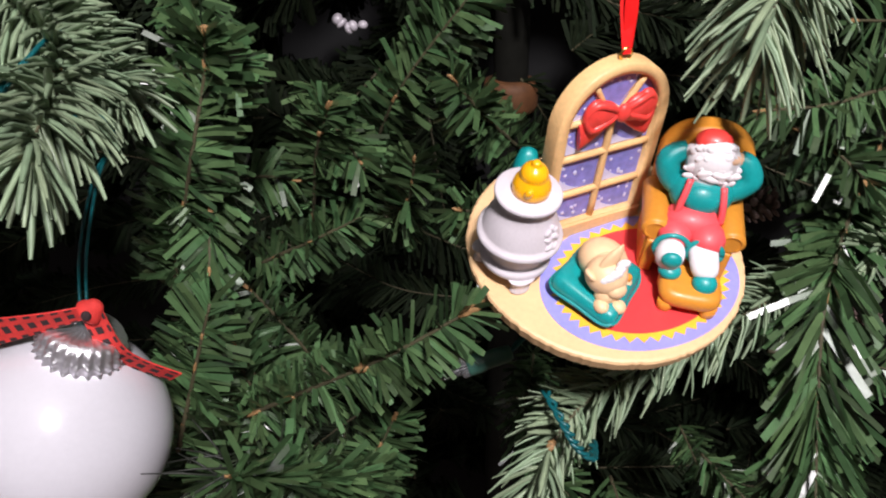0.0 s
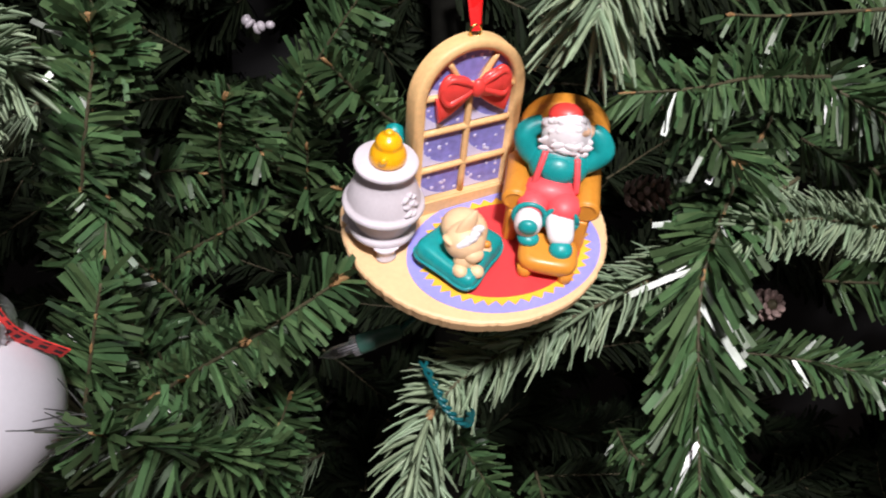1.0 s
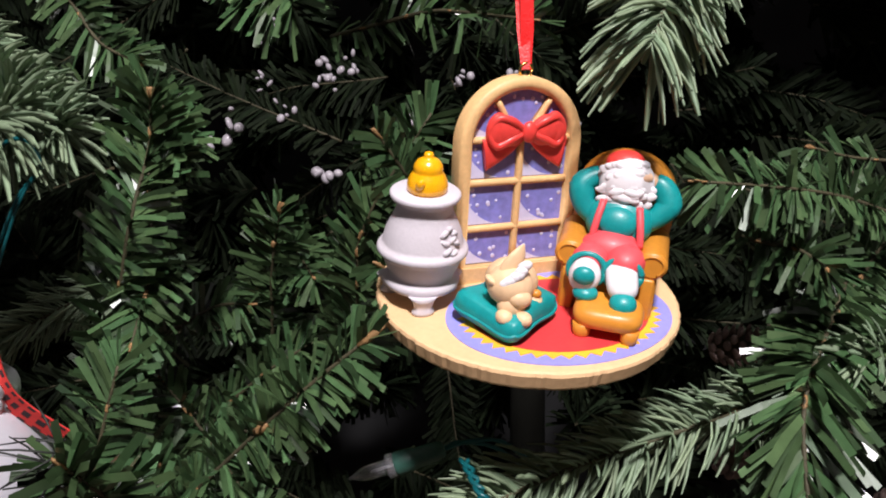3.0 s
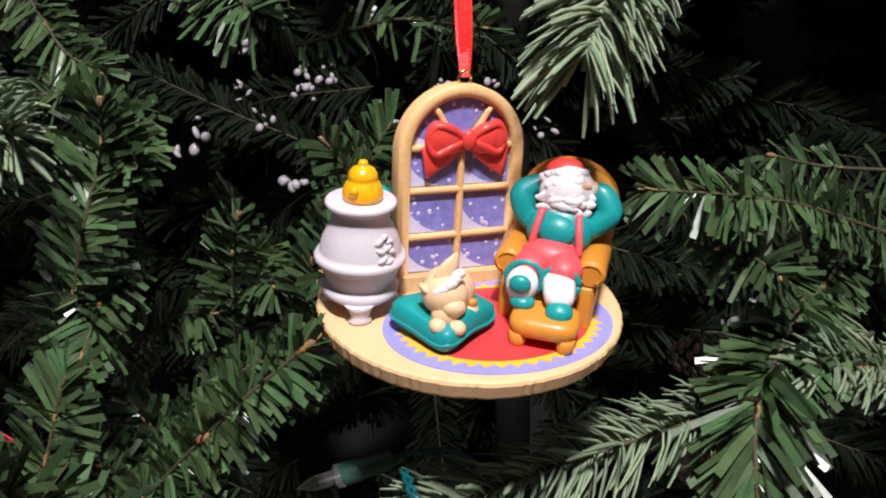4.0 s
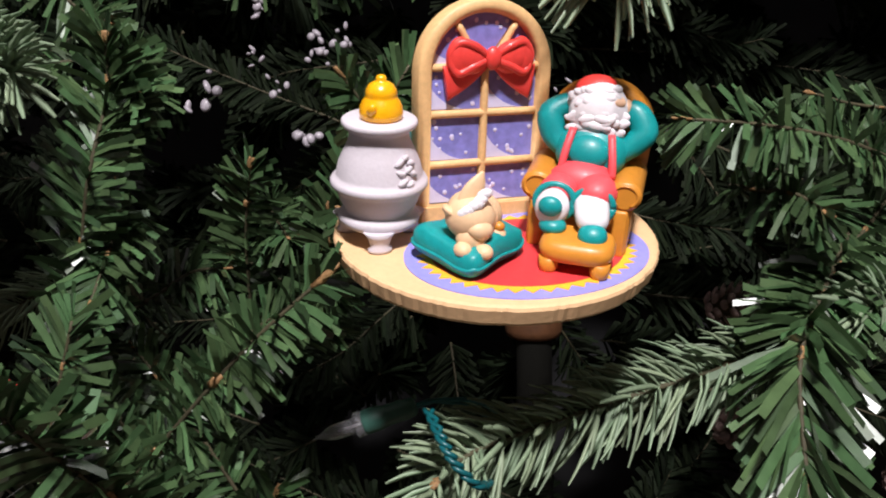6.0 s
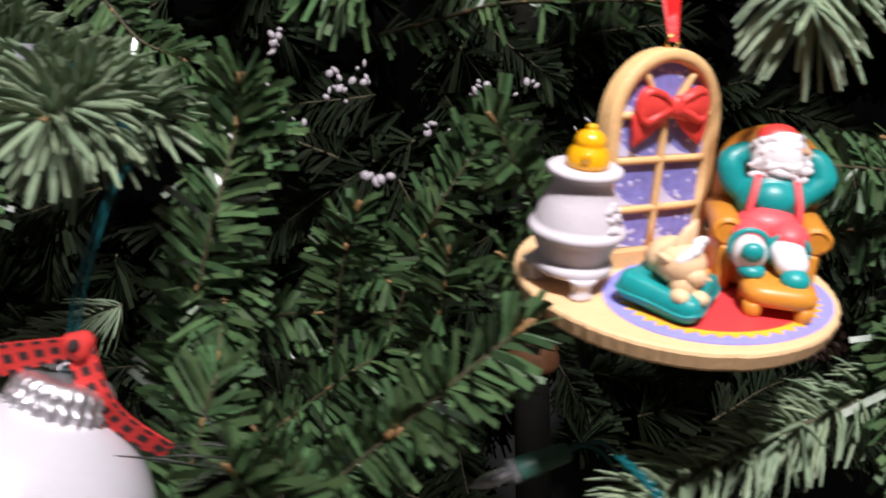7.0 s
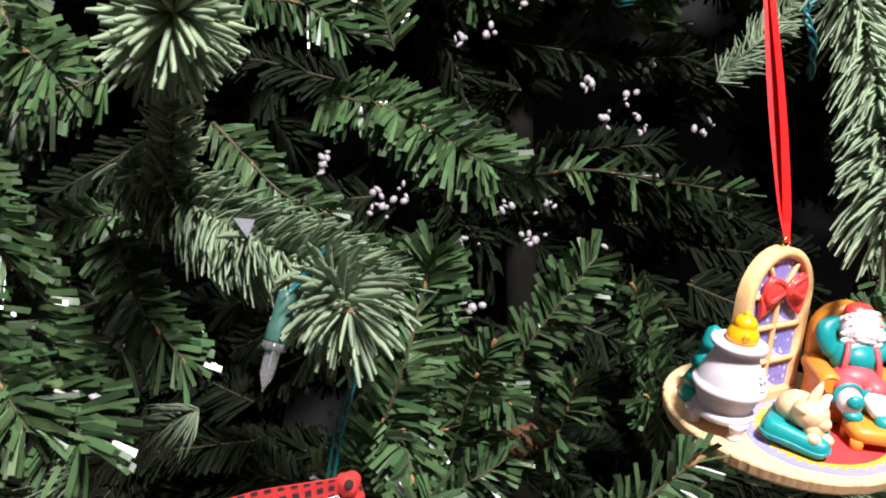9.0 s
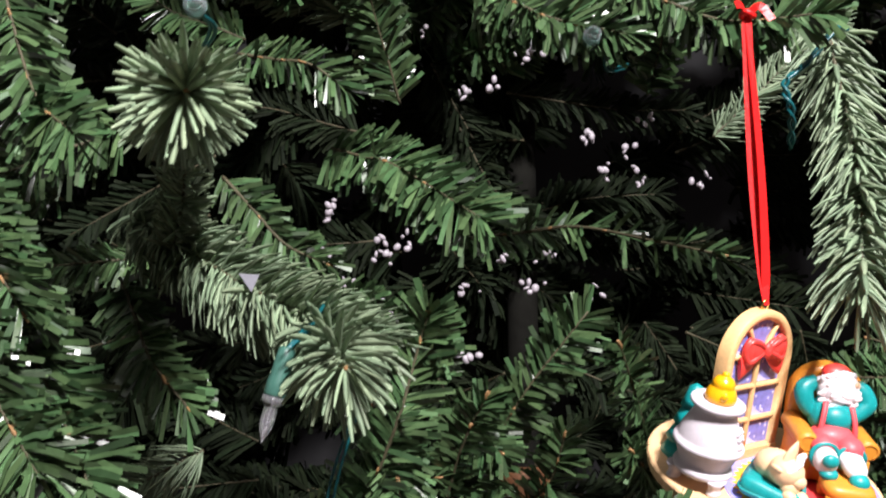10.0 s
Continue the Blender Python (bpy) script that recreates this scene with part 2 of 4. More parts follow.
slab(bm, ellipse(3.5, -29.3, 36.5 * 0.79, 27.5 * 0.78, 64), 0.5, 0.75)
part("rug_centre", fixed(bm), RUG_RED, rug, "red rug centre")
rug.matrix_basis = SLANT


# arched window
def arch(half, foot, spring, n=28):
    return [(half, foot)] + [(half * math.cos(math.pi * i / n), spring + half * math.sin(math.pi * i / n)) for i in range(n + 1)] + [(-half, foot)]


window = tagged(new("arched_window"), "arched tan window with snowy violet panes")
window.parent = ornament
bm = bmesh.new()
outer, inner = arch(21.3, 0, 48.0), arch(17.0, 8.0, 48.0)
def ring_at(o, d, y):
    return [Vector((p[0] * (1 - d), y, p[1] * (1 - d * 0.5))) * MM for p in o]
levels = [(outer, 0.0, 4.0), (outer, 0.0, -1.6), (outer, 0.02, -2.3), (outer, 0.06, -2.6), (inner, -0.05, -2.5), (inner, -0.01, -2.0), (inner, 0.0, 0.4)]
rings(bm, [ring_at(o, d, y) for o, d, y in levels], cap=False, soft=True)
part("frame", fixed(bm), TAN_DARK, window)
bm = bmesh.new()
slab(bm, arch(20.9, 0.2, 48.0), 0.5, 3.9, axis="y")
part("backing", fixed(bm), TAN_DARK, window)
bm = bmesh.new()
slab(bm, [(-20.5, 2.5), (20.5, 2.5), (20, 8.0), (-20, 8.0)], -3.6, 0.3, axis="y", bevel=0.5)
part("sill", fixed(bm), TAN_DARK, window)


def bar(a, b, w, name="glazing_bar"):
    """A rounded glazing bar between two points of the window's face."""
    bm = bmesh.new()
    tube(bm, [Vector((p[0], -0.5, p[1])) * MM for p in spline([(*a, 0), ((a[0] + b[0]) / 2 + 0.15, (a[1] + b[1]) / 2, 0), (*b, 0)], 6)], w * MM, 8, up=(0, 1, 0))
    part(name, fixed(bm), TAN_DARK, window)


bar((0.1, 7.5), (0.1, 53), 1.25)
bar((-17, 49.5), (17, 49.5), 1.2)
bar((-17, 35.7), (17, 35.9), 1.25)
bar((-17, 20.4), (17, 20.7), 1.25)
bar((-2, 50), (-9.2, 62.2), 1.1)
bar((2, 50), (9.4, 62.2), 1.1)


def pane(poly, drift, dots, seed):
    """A violet painted pane with a snow drift in its corner and raised snow dots."""
    r = random.Random(seed)
    bm = bmesh.new()
    slab(bm, poly, 0.15, 0.6, axis="y")
    xs, zs = [p[0] for p in poly], [p[1] for p in poly]
    x0, x1, z0, z1 = min(xs), max(xs), min(zs), max(zs)
    if drift:
        w, h = (x1 - x0) * 0.62 * drift[0], (z1 - z0) * 0.6 * drift[1]
        cx = x0 + 0.2 if drift[0] > 0 else x1 - 0.2
        pts = [(cx, z0 + 0.2)] + [(cx + w * (1 - u) ** 1.3, z0 + 0.2 + h * u ** 1.5) for u in [i / 8 for i in range(9)]]
        slab(bm, pts, 0.02, 0.2, axis="y", mat=1)
    for _ in range(dots):
        x, z = r.uniform(x0 + 1, x1 - 1), r.uniform(z0 + 1, z1 - 1)
        if all((b[0] - a[0]) * (z - a[1]) - (b[1] - a[1]) * (x - a[0]) > 0.9 for a, b in zip(poly, poly[1:] + poly[:1])):
            g = r.uniform(0.45, 0.8)
            blob(bm, (x, 0.12, z), (g, 0.14, g), mat=1, seg=10, ring=5)
    part("pane", fixed(bm), [VIOLET, SNOW], window)


for k, (lo, hi) in enumerate(((8.2, 19.4), (21.6, 34.6), (37, 48.4))):
    pane([(-17, lo), (-1.0, lo), (-1.0, hi), (-17, hi)], (1, 1), 9, 10 + k)
    pane([(1.2, lo), (17, lo), (17, hi), (1.2, hi)], (1, 1), 9, 20 + k)
def fan(a0, a1):
    return [(0, 50.5)] + [(16.8 * math.cos(a), 48.2 + 16.8 * math.sin(a)) for a in (radians(a0 + (a1 - a0) * i / 8) for i in range(9))]
pane(fan(7, 53), (-1, 0.5), 12, 31)
pane(fan(59, 121), None, 16, 32)
pane(fan(127, 173), (1, 0.6), 12, 33)

# bow: two loops, two tails and the knot
def bow_part(bm, name, parent, label=""):
    for v in bm.verts:
        v.co = (v.co.x * 1.12 + 0.0008, v.co.y, 0.0524 + (v.co.z - 0.0524) * 1.14)
    return part(name, fixed(bm), RED, parent, label)


bm = bmesh.new()
blob(bm, (0.2, -4.0, 52.4), (2.3, 1.9, 3.0))
bow = bow_part(bm, "bow", window, "glossy red bow with two loops")
for s in (-1, 1):
    bm = bmesh.new()
    cent = spline([(0.8 * s, -3.2, 52.5), (5 * s, -4.4, 55.5), (9.2 * s, -3.6, 56.2), (11.4 * s, -3.0, 52.5), (9.4 * s, -3.6, 48.6), (5 * s, -4.2, 50.5), (0.8 * s, -3.2, 52.0)], 30)
    blob(bm, (6.2 * s, -2.6, 52.6), (5.6, 2.4, 4.3), (0, -18 * s, 0))
    blob(bm, (9.0 * s, -2.4, 52.8), (3.4, 2.3, 5.0), (0, -8 * s, 0))
    tube(bm, [Vector(p) * MM for p in cent], 1.1 * MM, 8, flat=1.0)
    bow_part(bm, "loop", bow)
    bm = bmesh.new()
    tail = spline([(1.5 * s, -2.6, 50.8), (5.4 * s, -2.2, 48.4), (9.6 * s, -2.0, 46.6), (12.4 * s, -1.9, 46.0)], 12)
    tube(bm, [Vector(p) * MM for p in tail], [(1.3 + 0.28 * i) * MM for i in range(13)], 12, flat=0.22, up=(0, 1, 0))
    bow_part(bm, "tail", bow)


# pot-bellied stove with kettle
STOVE = (-34.6, -7.6)
bm = bmesh.new()
lathe(bm, [(r * 1.09, z * 0.94) for r, z in ((7, 5.2), (9.4, 5.6), (10.6, 6.6), (10.9, 8), (10.4, 9.2), (9.3, 9.8), (9.2, 10.6), (10.2, 13), (11.2, 16.2), (11.6, 17.4), (12.3, 17.8), (12.8, 18.6), (12.8, 19.6), (12.3, 20.5), (11.6, 20.9),
    (11.3, 22), (10.6, 25.5), (9.2, 29), (8.0, 32), (7.7, 34.6), (8.2, 35.8), (9.4, 36.4), (9.8, 37.2), (9.7, 38.2), (9.2, 38.6), (1, 38.5))], (*STOVE, 0), 48, wob=0.006)
stove = part("stove", fixed(bm), GREY, ornament, "grey pot-bellied stove")
for k, (dx, dz) in enumerate(((-1.6, 2.2), (0.4, 2.8), (2.2, 1.4), (2.4, -0.8), (-1.4, 0.2), (0.6, -2.4), (-1.2, -2.0), (1.0, 0.2))):
    r = 12.1 - 0.38 * (dz + 1)
    b0 = radians(-68) + 1.25 * dx / 13.5
    bm = bmesh.new()
    tube(bm, [Vector((STOVE[0] + r * math.cos(b0 + w), STOVE[1] + r * math.sin(b0 + w), 23.6 + 1.2 * dz + 0.7 * math.sin(k + 12 * w))) * MM for w in (-0.14, -0.06, 0.0, 0.07, 0.13)], [0.3 * MM, 0.8 * MM, 0.9 * MM, 0.75 * MM, 0.3 * MM], 8)
    part("scroll", fixed(bm), GREY, stove)
for a in (-105, 15, 135):
    bm = bmesh.new()
    c = (STOVE[0] + 10.2 * math.cos(radians(a)), STOVE[1] + 10.0 * math.sin(radians(a)))
    rings(bm, [[((c[0] + 1.15 * w * math.cos(q)) * MM, (c[1] + w * 0.8 * math.sin(q)) * MM, z * MM) for q in (math.pi * 2 * i / 16 for i in range(16))] for w, z in ((2.6, 0.0), (3.1, 0.5), (3.1, 1.2), (2.5, 1.9), (2.6, 3.0), (3.0, 4.4), (4.2, 6.4))])
    part("leg", fixed(bm), GREY, stove)
bm = bmesh.new()
lathe(bm, [(r * 1.2, 36.1 + z * 1.12) for r, z in ((4.4, 0), (5.0, 0.6), (5.1, 1.8), (4.9, 3.2), (4.3, 4.6), (3.75, 5.4), (3.55, 5.8), (3.7, 6.3), (3.5, 7.4), (2.8, 8.6), (1.7, 9.3), (1.1, 9.6), (1.25, 10.2), (0.9, 10.8), (0.1, 11.0))], (STOVE[0] + 0.4, STOVE[1] - 0.3, 0), 30)
kettle = part("kettle", fixed(bm), KETTLE, stove, "golden yellow kettle")
bm = bmesh.new()
blob(bm, (STOVE[0] - 3.4, STOVE[1] - 4.6, 39.9), (1.5, 1.3, 2.0), (25, 0, 0))
part("spout", bm, KETTLE, kettle)
stove.matrix_basis = SLANT

# small green tree behind the stove
bm = bmesh.new()
for k in range(4):
    lathe(bm, [(11.5 - 2.0 * k, 3 + 7.5 * k), (9.6 - 1.8 * k, 6.5 + 7.5 * k), (5.8 - 1.0 * k, 11.5 + 7.5 * k), (0.4, 13 + 7.5 * k)], (-22.5, 10.0, 0), 26, wob=0.05)
lathe(bm, [(3, 0), (3, 4), (1, 5)], (-22.5, 10.0, 0), 12)
part("little_tree", fixed(bm), TEAL, ornament, "dark teal-green little fir")

# cushion with pinched corners
bm = bmesh.new()
corners = [(-33.0, -21.6), (-20.6, -47.6), (4.8, -30.4), (-8.0, -9.2)]
G = 18
def cushion_point(u, v, top):
    x = (1 - u) * ((1 - v) * corners[0][0] + v * corners[1][0]) + u * ((1 - v) * corners[3][0] + v * corners[2][0])
    y = (1 - u) * ((1 - v) * corners[0][1] + v * corners[1][1]) + u * ((1 - v) * corners[3][1] + v * corners[2][1])
    e = ((1 - (2 * u - 1) ** 4) * (1 - (2 * v - 1) ** 4)) ** 0.75
    side = (1 - abs(2 * u - 1) ** 3) * (1 - abs(2 * v - 1) ** 3)
    pull = 0.20 * (abs(2 * u - 1) * abs(2 * v - 1)) ** 4 + 0.11 * ((1 - (2 * u - 1) ** 2) * abs(2 * v - 1) ** 3 + (1 - (2 * v - 1) ** 2) * abs(2 * u - 1) ** 3)
    x, y = x + (-14.5 - x) * pull, y + (-27.5 - y) * pull
    corner = (abs(2 * u - 1) * abs(2 * v - 1)) ** 3
    mid = 4.0 + 1.2 * corner + 0.7 * math.sin(7 * u + 5 * v)
    h = 5.9 * e ** 0.42 - 1.1 * math.exp(-((u - 0.5) ** 2 + (v - 0.5) ** 2) / 0.03) + 0.35 * math.sin(9 * u + 4 * v) * side
    return Vector((x, y, max(0.3, mid + (h if top else -3.4 * e ** 0.5)))) * MM
grid = {}
for top in (0, 1):
    for i in range(G + 1):
        for j in range(G + 1):
            edge = i in (0, G) or j in (0, G)
            if edge and top:
                grid[1, i, j] = grid[0, i, j]
            else:
                grid[top, i, j] = bm.verts.new(cushion_point(i / G, j / G, top))
for top in (0, 1):
    for i in range(G):
        for j in range(G):
            q = [grid[top, i, j], grid[top, i + 1, j], grid[top, i + 1, j + 1], grid[top, i, j + 1]]
            bm.faces.new(q if top else q[::-1]).smooth = True
cushion = part("cushion", fixed(bm), TEAL, ornament, "glossy teal cushion")
bm = bmesh.new()
seam = [grid_pt for grid_pt in [cushion_point(i / G, 0, 0) for i in range(G)] + [cushion_point(1, i / G, 0) for i in range(G)] + [cushion_point(1 - i / G, 1, 0) for i in range(G)] + [cushion_point(0, 1 - i / G, 0) for i in range(G + 1)]]
tube(bm, seam, 0.55 * MM, 6)
part("piping", fixed(bm), TEAL, cushion)
cushion.matrix_basis = SLANT

# little curled animal on the cushion, one plain mesh
bm = bmesh.new()
blob(bm, (-12.0, -25.5, 12.4), (7.6, 8.4, 6.8), (0, 0, 25), 0)
blob(bm, (-13.4, -29.6, 13.0), (6.9, 6.9, 6.4), (-15, 0, 0), 0)
blob(bm, (-16.2, -33.0, 15.0), (7.0, 6.6, 6.3), (0, 12, -15), 0)
blob(bm, (-15.4, -38.2, 13.2), (3.7, 2.9, 2.8), (0, 10, 0), 0)
blob(bm, (-16.8, -36.4, 10.2), (4.6, 3.6, 4.2), (0, 0, 0), 0)
tube(bm, [Vector(p) * MM for p in spline([(-17.2, -32.6, 17.6), (-15.6, -32.6, 22.0), (-14.0, -32.6, 25.2), (-12.9, -32.4, 27.6)], 10)], [r * MM for r in (3.6, 3.7, 3.6, 3.4, 3.1, 2.8, 2.4, 1.9, 1.4, 0.9, 0.3)], 14, 0, flat=0.5, up=(0, 1, 0.1))
tube(bm, [Vector(p) * MM for p in spline([(-6.0, -28.0, 9.5), (-5.2, -22.0, 9.8), (-9.5, -17.6, 9.6), (-14.5, -17.8, 9.0)], 12)], [r * MM for r in (1.2, 1.7, 2.0, 2.2, 2.3, 2.3, 2.3, 2.2, 2.1, 1.9, 1.6, 1.2, 0.6)], 12, 0)
blob(bm, (-22.0, -32.4, 17.0), (1.3, 2.8, 2.4), (0, -50, 0), 0, 12, 8)
for u in range(8):
    blob(bm, (-19.6 + 0.85 * u, -36.2 + 0.05 * u - 0.9 * math.sin(0.45 * u), 17.6 + 0.62 * u + 0.35 * math.sin(3 * u)), (2.0 + 0.4 * math.sin(2 * u), 1.5, 1.6), (15, -30, -20), 1, 12, 8)
for c, r in (((-20.4, -39.0, 8.4), (2.5, 2.9, 2.2)), ((-15.2, -41.0, 8.0), (2.6, 2.9, 2.1)), ((-9.2, -33.8, 9.0), (3.6, 3.2, 2.6))):
    blob(bm, c, r, mat=0, seg=14, ring=8)
blob(bm, (-8.2, -34.6, 11.8), (1.7, 1.5, 1.4), mat=2, seg=10, ring=6)
bmesh.ops.translate(bm, verts=bm.verts, vec=(0, 0.001, -0.0005))
part("animal_figure", bm, [CREAM, WHITE, ORANGE], ornament, "cream curled-up pet figure with white tuft").matrix_basis = SLANT

# armchair, footstool and the reclining figure share one turned frame
seat_frame = Matrix.Translation(Vector((21.8, -25.2, 0)) * MM) @ Matrix.Rotation(radians(-36), 4, "Z")
def chair_space(bm, wide=1.24):
    """r to the right, f to the front (-y), z up."""
    for v in bm.verts:
        v.co.y -= 0.09 * v.co.z
    bm.transform(seat_frame @ Matrix.Diagonal((wide, -1, 1, 1)))
    bmesh.ops.reverse_faces(bm, faces=bm.faces)
    return fixed(bm)


def cushion_box(bm, lo, hi, bevel, mat=0, seg=3):
    made = bmesh.ops.create_cube(bm, size=1.0)
    for v in made["verts"]:
        v.co = [(lo[k] + (v.co[k] + 0.5) * (hi[k] - lo[k])) * MM for k in range(3)]
    es = list({e for v in made["verts"] for e in v.link_edges})
    out = bmesh.ops.bevel(bm, geom=es, offset=bevel * MM, segments=seg, affect="EDGES", profile=0.5)
    for f in bm.faces:
        f.smooth = True
    return made


armchair = tagged(new("armchair"), "plump ochre armchair with rolled arms")
armchair.parent, armchair.matrix_basis = ornament, SLANT
bm = bmesh.new()
loops = []
for k in range(9):
    u = k / 8
    th = 1 if 0 < k < 8 else 0.86
    y = -16.5 + 7.5 * u
    loops.append([((13.4 * (0.97 if k in (0, 8) else 1.0)) * th * (math.cos(a) if math.sin(a) > 0 else math.copysign(abs(math.cos(a)) ** 0.35, math.cos(a))) * MM + 0.9 * MM,
                   (y - (3.2 if math.sin(a) > 0 else 3.2 * (1 + math.sin(a)) - 0) * 1.0) * MM,
                   ((30.5 + 13.4 * th * math.sin(a)) if math.sin(a) > 0 else 30.5 + 27.5 * math.sin(a)) * MM) for a in (2 * math.pi * i / 40 for i in range(40))])
rings(bm, loops)
part("backrest", chair_space(bm, 1.18), ORANGE, armchair)
bm = bmesh.new()
cushion_box(bm, (-9.5, -12, 1.5), (9.5, 8.5, 14), 2.0)
part("seat", chair_space(bm, 1.08), ORANGE, armchair)
for s in (-1, 1):
    bm = bmesh.new()
    cushion_box(bm, (-13.6 if s < 0 else 8.6, -12, 0.4), (-8.6 if s < 0 else 13.6, 8.6, 19), 1.0)
    roll = []
    for y in (-13, -12, 8.2, 9.4, 9.8, 9.8):
        r = 4.3 if -13 < y < 9.5 else 3.6
        roll.append([((11.6 * s + r * math.cos(a)) * MM, y * MM, (18.2 + r * 0.95 * math.sin(a)) * MM) for a in (2 * math.pi * i / 24 for i in range(24))])
    rings(bm, roll[:5])
    arm = part("arm", chair_space(bm, 1.07), ORANGE, armchair)
    bm = bmesh.new()
    tube(bm, [Vector((11.6 * s + 3.3 * math.cos(a), 9.75, 18.2 + 3.1 * math.sin(a))) * MM for a in (radians(-60 + 300 * i / 20) for i in range(21))], 0.45 * MM, 6)
    part("scroll", chair_space(bm, 1.07), ORANGE, arm)
    bm = bmesh.new()
    cushion_box(bm, (11.0 * s - 2.0, 7.4, 0.4), (11.0 * s + 2.0, 10.2, 14), 0.8)
    part("front_post", chair_space(bm, 1.07), ORANGE, armchair)

stool = tagged(new("footstool"), "ochre footstool on stubby legs")
stool.parent, stool.matrix_basis = ornament, SLANT
bm = bmesh.new()
stool_rim = [(1.6 + 8.3 * math.copysign(abs(math.cos(a)) ** 0.55, math.cos(a)), 20.2 + 7.9 * math.copysign(abs(math.sin(a)) ** 0.6, math.sin(a))) for a in (2 * math.pi * i / 48 for i in range(48))]
slab(bm, stool_rim, 3.8, 9.8, bevel=2.4, soft=True)
part("stool_top", chair_space(bm), ORANGE, stool)
for x in (-4.0, 7.2):
    for y in (15.5, 25.0):
        bm = bmesh.new()
        lathe(bm, [(1.6, 0.6), (2.0, 1.4), (2.3, 4.8)], (x, y, 0), 14)
        part("leg", chair_space(bm), ORANGE, stool)

# reclining figure: one plain mesh (teal 0, coral 1, white 2, beige 3, red 4)
bm = bmesh.new()
blob(bm, (0.4, -3.5, 28.0), (8.6, 6.6, 9.0), (18, 0, 0), 0)
blob(bm, (-0.3, 2.5, 19.8), (8.2, 7.8, 7.2), (25, 0, 0), 1)
blob(bm, (-0.6, 4.6, 21.0), (7.8, 5.8, 6.2), (0, 0, 0), 1)
blob(bm, (0.2, 1.4, 29.0), (4.9, 3.3, 5.0), (20, 0, 0), 0)
blob(bm, (3.6, 9.0, 20.6), (4.9, 6.2, 4.8), (0, 0, 0), 1)
blob(bm, (-4.8, 9.0, 20.2), (4.6, 5.4, 4.4), (0, 0, 0), 1)
strap = [(-5.4, 4.6, 24.4), (-5.2, 4.0, 27.4), (-4.7, 2.6, 31), (-4.0, -0.2, 35)]
tube(bm, [Vector(p) * MM for p in spline(strap, 10)], 0.95 * MM, 8, 1)
tube(bm, [Vector((-p[0] + 0.9, p[1], p[2] - 1.0)) * MM for p in spline(strap, 10)], 0.95 * MM, 8, 1)
for s in (-1, 1):
    tube(bm, [Vector(p) * MM for p in spline([(6.6 * s + 0.4, -4, 27.5), (9.4 * s + 0.6, -4.8, 31.0), (11.0 * s + 0.8, -6.0, 35.4 - s), (9.0 * s + 0.8, -7.4, 39.0), (6.6 * s + 0.8, -8.0, 40.4)], 14)],
         [(2.6 + 0.7 * math.sin(math.pi * i / 14)) * MM for i in range(15)], 14, 0)
    blob(bm, (6.0 * s + 0.8, -6.8, 40.6), (1.9, 2.2, 2.4), (0, 0, 0), 3 if s > 0 else 2)
blob(bm, (0.8, -5.8, 39.0), (7.0, 6.2, 8.8), (0, 0, 0), 2)
blob(bm, (4.4, -3.6, 42.6), (2.6, 2.2, 1.9), (0, 0, 0), 3)
blob(bm, (-0.4, -7.4, 45.4), (4.9, 4.2, 3.4), (-10, -10, 0), 4)
for k in range(8):
    blob(bm, (-4.6 + 1.3 * k, -3.9 - 0.05 * (k - 3.5) ** 2, 44.6 + 0.35 * k - 0.08 * (k - 3.5) ** 2), (1.3, 1.2, 1.3), (0, 0, 0), 2, 10, 7)
rb = random.Random(8)
for k in range(64):
    a, q = rb.uniform(0, 2 * math.pi), rb.random() ** 0.55
    x, z = 6.5 * q * math.cos(a), 9.4 * q * math.sin(a)
    if z > 7.4 or (x > 1.8 and 2.0 < z < 5.2):
        continue
    blob(bm, (0.8 + x, -0.3 - 0.075 * (1.2 * x * x + 0.6 * z * z) + 0.6 * (z < 0), 38.4 + z), (rb.uniform(1.5, 2.5), 0.8, rb.uniform(1.1, 1.6)), (0, rb.uniform(-40, 40), 0), 2, 12, 8)
for k in range(11):
    a = radians(-5 + 190 * k / 10)
    blob(bm, (0.8 + 5.4 * math.cos(a), -4.4, 40.4 + 4.6 * math.sin(a)), (1.3, 1.5, 1.5), (0, 0, 0), 2, 10, 7)
blob(bm, (-5.4, 15.4, 17.0), (3.9, 5.4, 5.2), (0, 0, 0), 2)
blob(bm, (-5.4, 20.0, 19.0), (2.7, 2.0, 2.8), (0, 0, 0), 0)
blob(bm, (-4.6, 18.4, 13.0), (3.1, 3.4, 2.4), (0, 0, 0), 0)
tube(bm, [Vector(p) * MM for p in spline([(3.0, 12.0, 18.4), (3.8, 17.0, 16.2), (4.4, 20.0, 13.8)], 8)], [r * MM for r in (4.0, 4.0, 3.9, 3.9, 3.8, 3.7, 3.5, 3.1, 2.4)], 14, 2)
blob(bm, (4.6, 21.2, 12.8), (3.3, 3.6, 3.2), (-20, 0, 0), 0)
tube(bm, [Vector((3.4 + 4.5 * math.cos(a), 13.2 - 0.3 * math.sin(a), 18.0 + 4.7 * math.sin(a))) * MM for a in (2 * math.pi * i / 24 for i in range(25))], 0.8 * MM, 8, 0, up=(0, 1, 0.1))
tube(bm, [Vector((-5.2 + 4.4 * math.cos(a), 13.2, 17.8 + 5.2 * math.sin(a))) * MM for a in (2 * math.pi * i / 24 for i in range(25))], 0.8 * MM, 8, 0, up=(0, 1, 0.1))
bmesh.ops.translate(bm, verts=bm.verts, vec=(0, 0, -0.0022))
part("reclining_figure", chair_space(bm), [TEAL, PINK, WHITE, SKIN, RED], ornament, "painted reclining bearded doll in coral overalls").matrix_basis = SLANT

